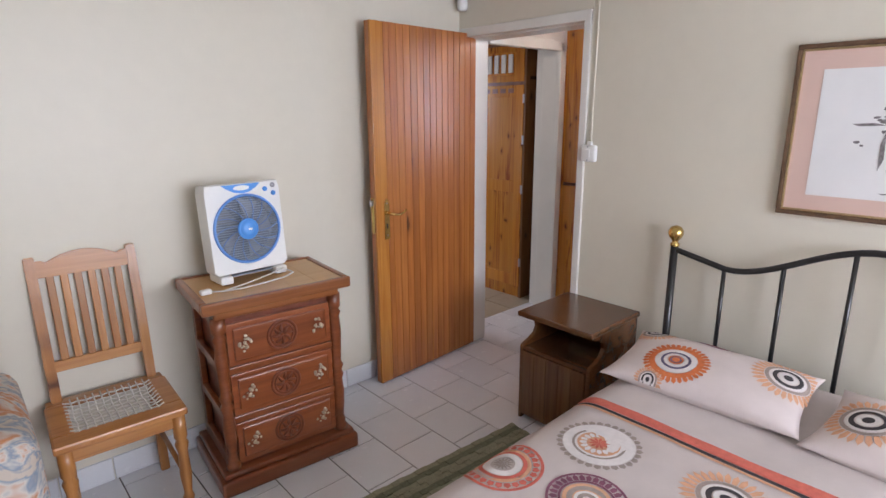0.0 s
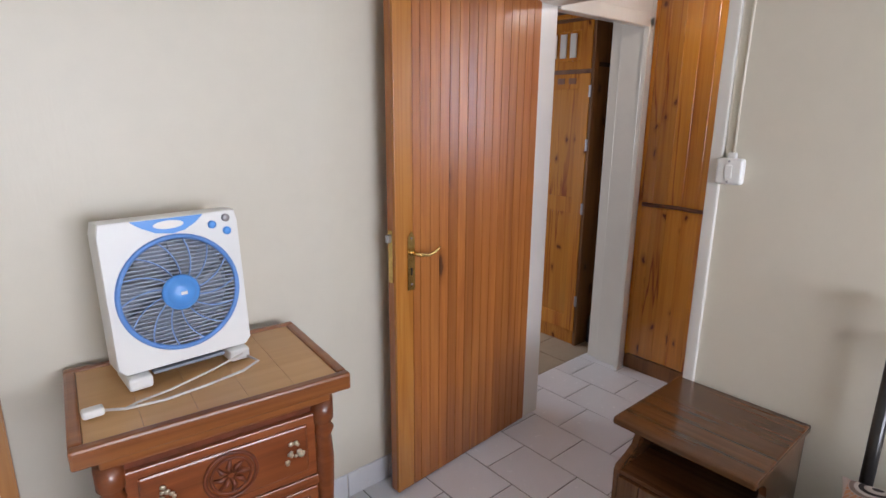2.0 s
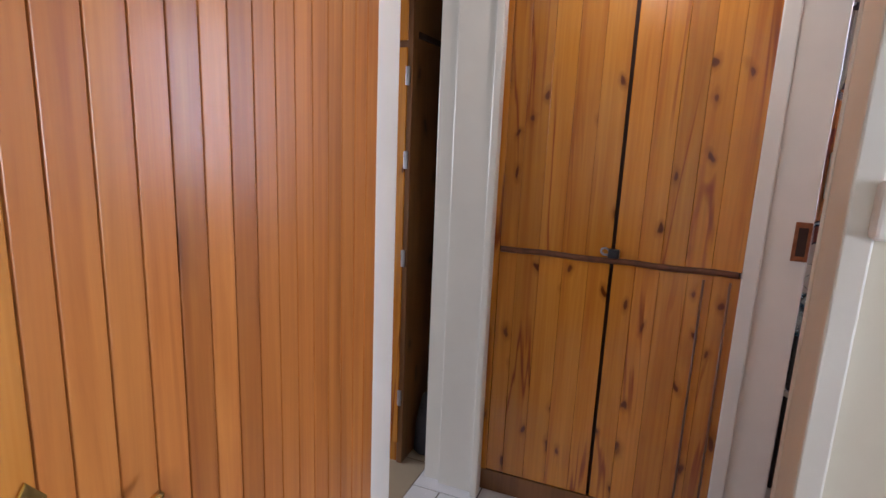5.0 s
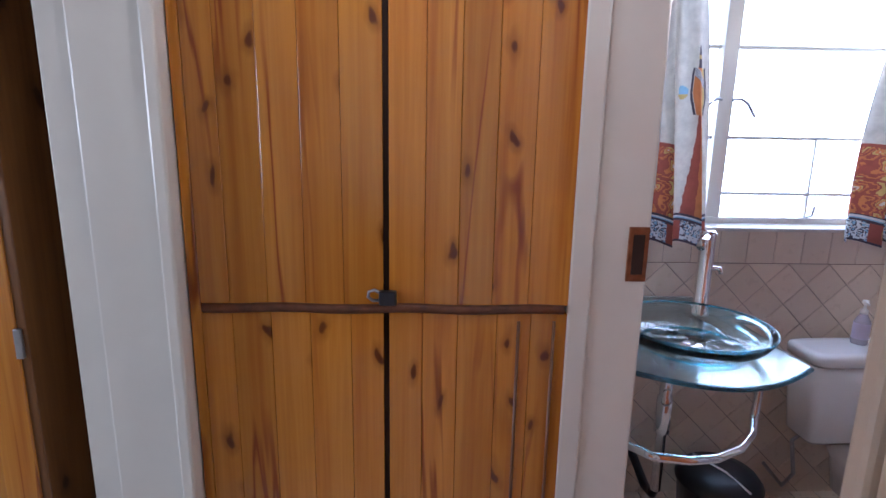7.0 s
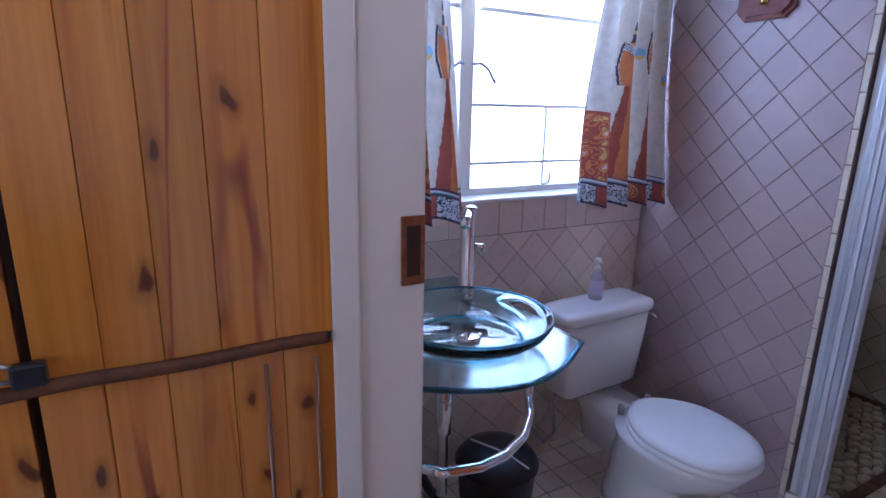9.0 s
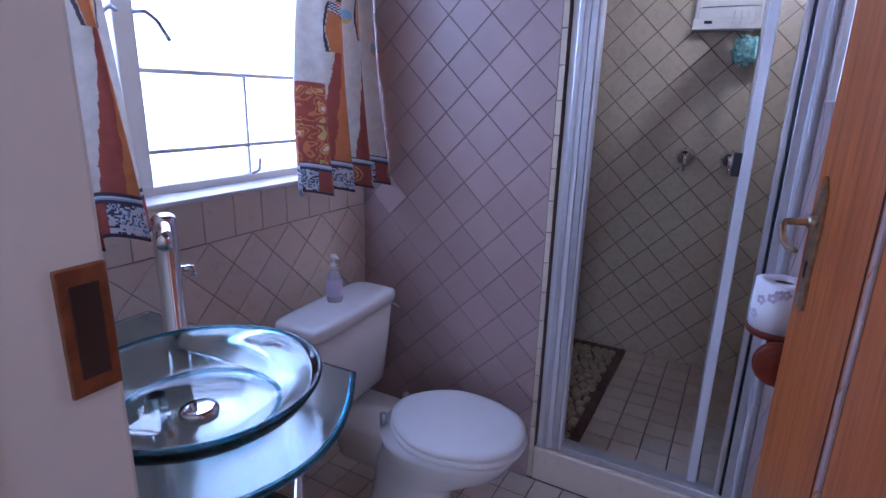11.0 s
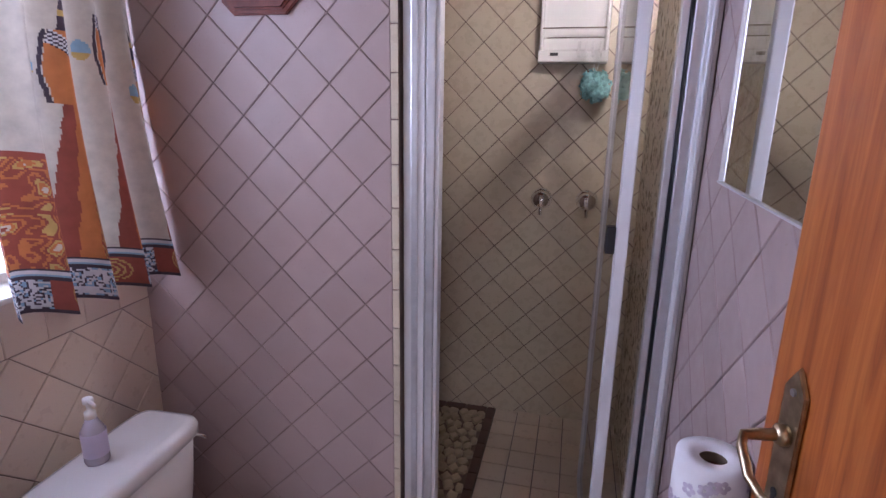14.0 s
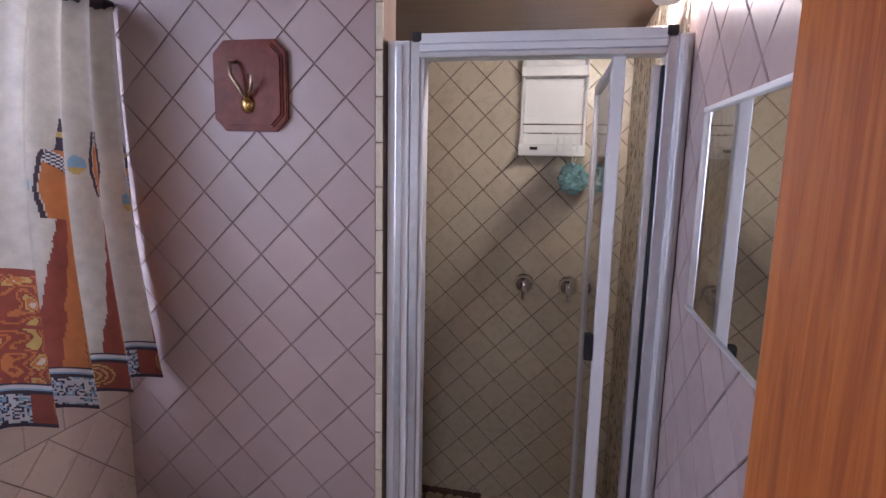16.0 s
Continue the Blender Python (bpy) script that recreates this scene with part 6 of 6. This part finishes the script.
for k in range(150):
    a, b2 = rp.uniform(0, 6.283), math.acos(rp.uniform(-1, 1))
    dvec = Vector((math.sin(b2) * math.cos(a), math.sin(b2) * math.sin(a), math.cos(b2)))
    u = dvec.orthogonal().normalized()
    w = dvec.cross(u)
    rot = rp.uniform(0, 3.14)
    u, w = u * math.cos(rot) + w * math.sin(rot), w * math.cos(rot) - u * math.sin(rot)
    base = dvec * rp.uniform(0.025, 0.04)
    pts = [base + dvec * 0.028 * math.sin(math.pi * j / 5) + u * (0.045 * (j / 5 - 0.5)) + w * 0.006 * math.sin(j * 2.4 + k) for j in range(6)]
    for p0, p1 in zip(pts, pts[1:]):
        pb.faces.new([pb.verts.new(p0 - w * 0.006), pb.verts.new(p0 + w * 0.006), pb.verts.new(p1 + w * 0.006), pb.verts.new(p1 - w * 0.006)])
part(pf, "mesh_frills", mesh_of(pb, "frills", SPONGE))
part(pf, "loop", tube([(0, 0, 0.05), (0.008, -0.005, 0.08), (0.0, -0.008, 0.115), (-0.008, -0.005, 0.08), (0, 0, 0.05)], 0.0018, WHITE_PLASTIC, "loop", 6))

# ---- mirror, toilet roll ----
mi = thing("mirror", "plain wall mirror with a white edge strip", "mirror", at=(BW + 0.008, 0.455, 1.553))
box_part(mi, "mirror_glass", 0.0, 0.006, -0.265, 0.265, -0.173, 0.173, MIRROR, 0.0)
box_part(mi, "top_strip", -0.002, 0.013, -0.25, 0.267, 0.173, 0.182, WHITE_PLASTIC, 0.002)
box_part(mi, "bottom_strip", -0.002, 0.010, -0.268, 0.267, -0.177, -0.173, ALU, 0.001)
box_part(mi, "edge_strip", -0.002, 0.008, -0.268, -0.265, -0.173, 0.173, ALU, 0.001)

tr = thing("toilet_roll", "printed toilet roll upright on a mahogany wall holder", "toilet roll", at=(2.728, 0.530, 0.958))
n = 36
bm = bmesh.new()
for r0, r1, z0, z1 in ((0.018, 0.047, 0.0, 0.092),):
    rg = [[bm.verts.new((r * math.cos(2 * math.pi * i / n), r * math.sin(2 * math.pi * i / n), z)) for i in range(n)] for r, z in ((r0, z0), (r1, z0), (r1 + 0.001, (z0 + z1) / 2), (r1, z1), (r0, z1))]
    rg.append(rg[0])
    for a, b in zip(rg, rg[1:]):
        for i in range(n):
            bm.faces.new((a[i], a[(i + 1) % n], b[(i + 1) % n], b[i]))
part(tr, "paper", mesh_of(bm, "paper", PAPER, True))
part(tr, "core", lathe([(0.0176, 0.0), (0.0176, 0.088)], plain("brown_card", (0.18, 0.13, 0.09), 0.9), "core", 20, False))
rf = random.Random(8)
for k in range(12):
    a, z = rf.uniform(0, 6.28), rf.uniform(0.012, 0.080)
    bm = bmesh.new()
    for j in range(5):
        b = 2 * math.pi * j / 5
        cu, cv = 0.006 * math.cos(b), 0.006 * math.sin(b)
        vs = []
        for i in range(7):
            uu, vv = cu + 0.0042 * math.cos(i * 0.9), cv + 0.0042 * math.sin(i * 0.9)
            vs.append(bm.verts.new((0.0486 * math.cos(a + uu / 0.0486), 0.0486 * math.sin(a + uu / 0.0486), z + vv)))
        bm.faces.new(vs)
    part(tr, "printed_flower", mesh_of(bm, "flower", MOTIF))
hd = thing("roll_holder", "dark red wooden toilet roll holder on the wall", "roll holder", at=(BW - 0.002, 0.560, 0.903))
part(hd, "wall_block", slab(arc_2d(0.055, 28), 0.03, MAHOGANY, "block", 0.008), Matrix.Rotation(math.pi / 2, 4, "Y"))
part(hd, "tray", lathe([(0.045, 0.04), (0.05, 0.045), (0.05, 0.053), (0.015, 0.0545), (0.015, 0.13)], MAHOGANY, "tray", 24), Matrix.Translation((0.055, -0.030, 0.0)))
part(hd, "peg", tube([(0.02, 0, 0.0), (0.05, -0.02, 0.01), (0.055, -0.03, 0.042)], 0.014, MAHOGANY, "peg", 12))
part(hd, "end_disc", lathe([(0.035, -0.012), (0.042, -0.006), (0.042, 0.006), (0.03, 0.014)], MAHOGANY, "disc", 24), Matrix.Translation((0.046, 0.050, 0.012)) @ Matrix.Rotation(math.pi / 2, 4, "X"))


# ---- tiles ----
def clip_poly(poly, u0, u1, v0, v1):
    for axis, lim, keep in ((0, u0, 1), (0, u1, -1), (1, v0, 1), (1, v1, -1)):
        out = []
        for i, p in enumerate(poly):
            q2 = poly[i - 1]
            ip, iq = (p[axis] - lim) * keep >= 0, (q2[axis] - lim) * keep >= 0
            if ip != iq:
                t = (lim - q2[axis]) / (p[axis] - q2[axis])
                out.append((q2[0] + t * (p[0] - q2[0]), q2[1] + t * (p[1] - q2[1])))
            if ip:
                out.append(p)
        poly = out
        if not poly:
            return []
    return poly


TILE_CACHE = {}


def tile_mesh(poly, mat, high, name, inset=0.0012):
    key = (tuple((round(a, 4), round(b, 4)) for a, b in poly), mat.name, high)
    if key not in TILE_CACHE:
        bm = bmesh.new()
        cx, cy = sum(p[0] for p in poly) / len(poly), sum(p[1] for p in poly) / len(poly)
        span = max(math.hypot(p[0] - cx, p[1] - cy) for p in poly)
        k = max(0.0, 1 - 2.0 * inset / max(span, 1e-4))
        lo = [bm.verts.new((a, b, 0)) for a, b in poly]
        mid = [bm.verts.new((a, b, high * 0.6)) for a, b in poly]
        hi = [bm.verts.new((cx + (a - cx) * k, cy + (b - cy) * k, high)) for a, b in poly]
        bm.faces.new(hi)
        nn = len(poly)
        for r, s in ((lo, mid), (mid, hi)):
            for i in range(nn):
                bm.faces.new((r[i], r[(i + 1) % nn], s[(i + 1) % nn], s[i]))
        TILE_CACHE[key] = mesh_of(bm, name, mat)
    return TILE_CACHE[key]


def lay(parent, m, u0, u1, v0, v1, shapes, mat, high=0.0035, name="tile"):
    """Lays tile outlines (centre, outline about it) on the plane of m, cut off at the rectangle's sides."""
    rt = random.Random(hash((round(u0, 3), round(v1, 3))) % 1000)
    for (cu, cv), outline in shapes:
        poly = clip_poly([(cu + a, cv + b) for a, b in outline], u0, u1, v0, v1)
        if len(poly) < 3:
            continue
        area = abs(sum(poly[i - 1][0] * poly[i][1] - poly[i][0] * poly[i - 1][1] for i in range(len(poly)))) / 2
        if area < 3e-4:
            continue
        ob = new(name, tile_mesh([(a - cu, b - cv) for a, b in poly], mat, high, name))
        ob.parent = parent
        ob.matrix_local = m @ Matrix.Translation((cu, cv, rt.uniform(-0.0004, 0.0004)))


def diamonds(side, joint, u0, u1, v0, v1, ou, ov):
    d = side * math.sqrt(2) / 2
    h = (side - joint) * math.sqrt(2) / 2
    out = [(h, 0), (0, h), (-h, 0), (0, -h)]
    res = []
    for i in range(int((u0 - ou) / d) - 2, int((u1 - ou) / d) + 3):
        for j in range(int((v0 - ov) / d) - 2, int((v1 - ov) / d) + 3):
            if (i + j) % 2 == 0:
                res.append(((ou + i * d, ov + j * d), out))
    return res


def squares(wu, wv, joint, u0, u1, v0, v1, ou, ov, shift=0.0):
    a, b = (wu - joint) / 2, (wv - joint) / 2
    out = [(-a, -b), (a, -b), (a, b), (-a, b)]
    res = []
    for i in range(int((u0 - ou) / wu) - 2, int((u1 - ou) / wu) + 3):
        for j in range(int((v0 - ov) / wv) - 2, int((v1 - ov) / wv) + 3):
            res.append(((ou + (i + 0.5) * wu, ov + (j + 0.5) * wv + (shift if i % 2 else 0)), out))
    return res


def by_name(n):
    return bpy.data.objects[n]


# plane axes: u runs along the wall, v up, depth into the room


def plane(o, u, v, w):
    return Matrix(((u[0], v[0], w[0], o[0]), (u[1], v[1], w[1], o[1]), (u[2], v[2], w[2], o[2]), (0, 0, 0, 1)))


PART = plane((0, 0, 0), (1, 0, 0), (0, 0, 1), (0, 1, 0))
S1 = 0.1095
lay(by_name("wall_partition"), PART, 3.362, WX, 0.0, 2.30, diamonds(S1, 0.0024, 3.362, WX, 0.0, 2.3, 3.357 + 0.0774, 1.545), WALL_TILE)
# narrow cream tiles on the partition's end
lay(by_name("wall_partition"), plane((0, 0.0, 0), (1, 0, 0), (0, 0, 1), (0, 1, 0)), 3.343, 3.361, 0.0, 2.3, squares(0.02, 0.104, 0.003, 3.343, 3.361, 0, 2.3, 3.342, 0.01), SHOWER_TILE, 0.005)
EASTW = plane((WX, 0, 0), (0, 1, 0), (0, 0, 1), (-1, 0, 0))
we = by_name("wall_bath_east")
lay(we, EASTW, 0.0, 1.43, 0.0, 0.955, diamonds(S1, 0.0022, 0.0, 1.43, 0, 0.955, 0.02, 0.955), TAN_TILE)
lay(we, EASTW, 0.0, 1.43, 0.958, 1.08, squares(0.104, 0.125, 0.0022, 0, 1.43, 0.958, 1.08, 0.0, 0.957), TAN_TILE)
lay(we, EASTW, 0.0, 0.06, 1.08, 2.3, squares(0.104, 0.104, 0.003, 0, 0.06, 1.08, 2.3, 0.0, 1.083), TAN_TILE)
WESTW = plane((BW, 0, 0), (0, 1, 0), (0, 0, 1), (1, 0, 0))
ww = by_name("wall_bath_west")
lay(ww, WESTW, 0.0, 0.92, 0.0, 2.30, diamonds(S1, 0.003, 0.0, 0.92, 0, 2.3, 0.11, 1.08), WALL_TILE)
S2 = 0.109
lay(ww, WESTW, BACK, -0.09, 0.09, 2.10, diamonds(S2, 0.0035, BACK, -0.09, 0.09, 2.10, -0.98, 1.67), SHOWER_TILE)
BACKW = plane((0, BACK, 0), (1, 0, 0), (0, 0, 1), (0, 1, 0))
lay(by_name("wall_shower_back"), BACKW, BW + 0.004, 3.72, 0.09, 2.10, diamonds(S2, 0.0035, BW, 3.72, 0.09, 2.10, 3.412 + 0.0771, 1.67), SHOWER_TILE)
SHF = plain("dark_terracotta_border", (0.14, 0.075, 0.055), 0.5, vary=0.2)
FLOORP = plane((0, 0, -0.004), (1, 0, 0), (0, 1, 0), (0, 0, 1))
fl = by_name("floor")
lay(fl, FLOORP, -0.35, 2.47, 1.0, NORTH, squares(0.2515, 0.300, 0.005, -0.35, 2.47, 1.0, NORTH, 1.471, 1.97, 0.15), FLOOR_TILE, 0.004)
lay(fl, FLOORP, 2.47, 3.36, 1.50, 2.69, squares(0.2515, 0.300, 0.005, 2.47, 3.36, 1.5, 2.69, 1.471, 1.97, 0.15), FLOOR_TILE, 0.004)
lay(fl, FLOORP, -2.0, 2.32, -2.4, 1.0, squares(0.36, 0.36, 0.005, -2.0, 2.32, -2.4, 1.0, 0, 1.0), FLOOR_TILE, 0.004)
lay(fl, FLOORP, -2.0, -0.35, 1.0, NORTH, squares(0.36, 0.36, 0.005, -2.0, -0.35, 1.0, NORTH, -0.35, 1.0), FLOOR_TILE, 0.004)
lay(fl, FLOORP, 2.50, 4.30, 2.69, 4.6, squares(0.30, 0.30, 0.006, 2.5, 4.3, 2.69, 4.6, 2.5, 2.69), HALL_TILE, 0.004)
lay(fl, FLOORP, 2.60, 4.10, 0.0, 1.50, squares(0.104, 0.104, 0.004, 2.6, 4.1, 0.0, 1.5, 2.6, 0.0), TAN_TILE, 0.004)
fs = by_name("floor_shower")
PAN = plane((0, 0, 0.088), (1, 0, 0), (0, 1, 0), (0, 0, 1))
lay(fs, PAN, BW + 0.004, 3.22, BACK + 0.004, -0.094, squares(0.105, 0.105, 0.004, BW, 3.22, BACK, -0.09, BW + 0.02, BACK), TAN_TILE, 0.012)
lay(fs, PAN, 3.223, 3.258, BACK + 0.004, -0.094, squares(0.04, 0.10, 0.002, 3.223, 3.258, BACK, -0.09, 3.221, BACK), SHF, 0.013)
lay(fs, PAN, 3.26, 3.715, BACK + 0.004, BACK + 0.045, squares(0.10, 0.045, 0.002, 3.26, 3.715, BACK, BACK + 0.045, 3.26, BACK), SHF, 0.013)
# crazy paving strip in the shower
rs = random.Random(5)
for i in range(10):
    for j in range(18):
        cu, cv = 3.275 + i * 0.045 + (j % 2) * 0.02 + rs.uniform(-0.006, 0.006), BACK + 0.07 + j * 0.052 + rs.uniform(-0.006, 0.006)
        k = rs.randint(4, 6)
        outl = [((0.024 + rs.uniform(-0.005, 0.004)) * math.cos(2 * math.pi * q3 / k + rs.uniform(-0.25, 0.25)), (0.028 + rs.uniform(-0.006, 0.004)) * math.sin(2 * math.pi * q3 / k + rs.uniform(-0.25, 0.25))) for q3 in range(k)]
        lay(fs, PAN, 3.261, 3.715, BACK + 0.048, -0.094, [((cu, cv), outl)], STONE, 0.012 + rs.uniform(0, 0.003), "stone")
# tiled skirting of the bedroom
SK = plane((0, NORTH, 0), (1, 0, 0), (0, 0, 1), (0, -1, 0))
lay(wall_north, SK, -2.0, 2.32, 0.0, 0.11, squares(0.20, 0.11, 0.004, -2.0, 2.32, 0.0, 0.11, 1.40, 0.0), FLOOR_TILE, 0.008)
SE = plane((EAST, 0, 0), (0, 1, 0), (0, 0, 1), (-1, 0, 0))
lay(by_name("wall_east"), SE, -2.4, 1.57, 0.0, 0.11, squares(0.20, 0.11, 0.004, -2.4, 1.57, 0.0, 0.11, 0.0, 0.0), FLOOR_TILE, 0.008)
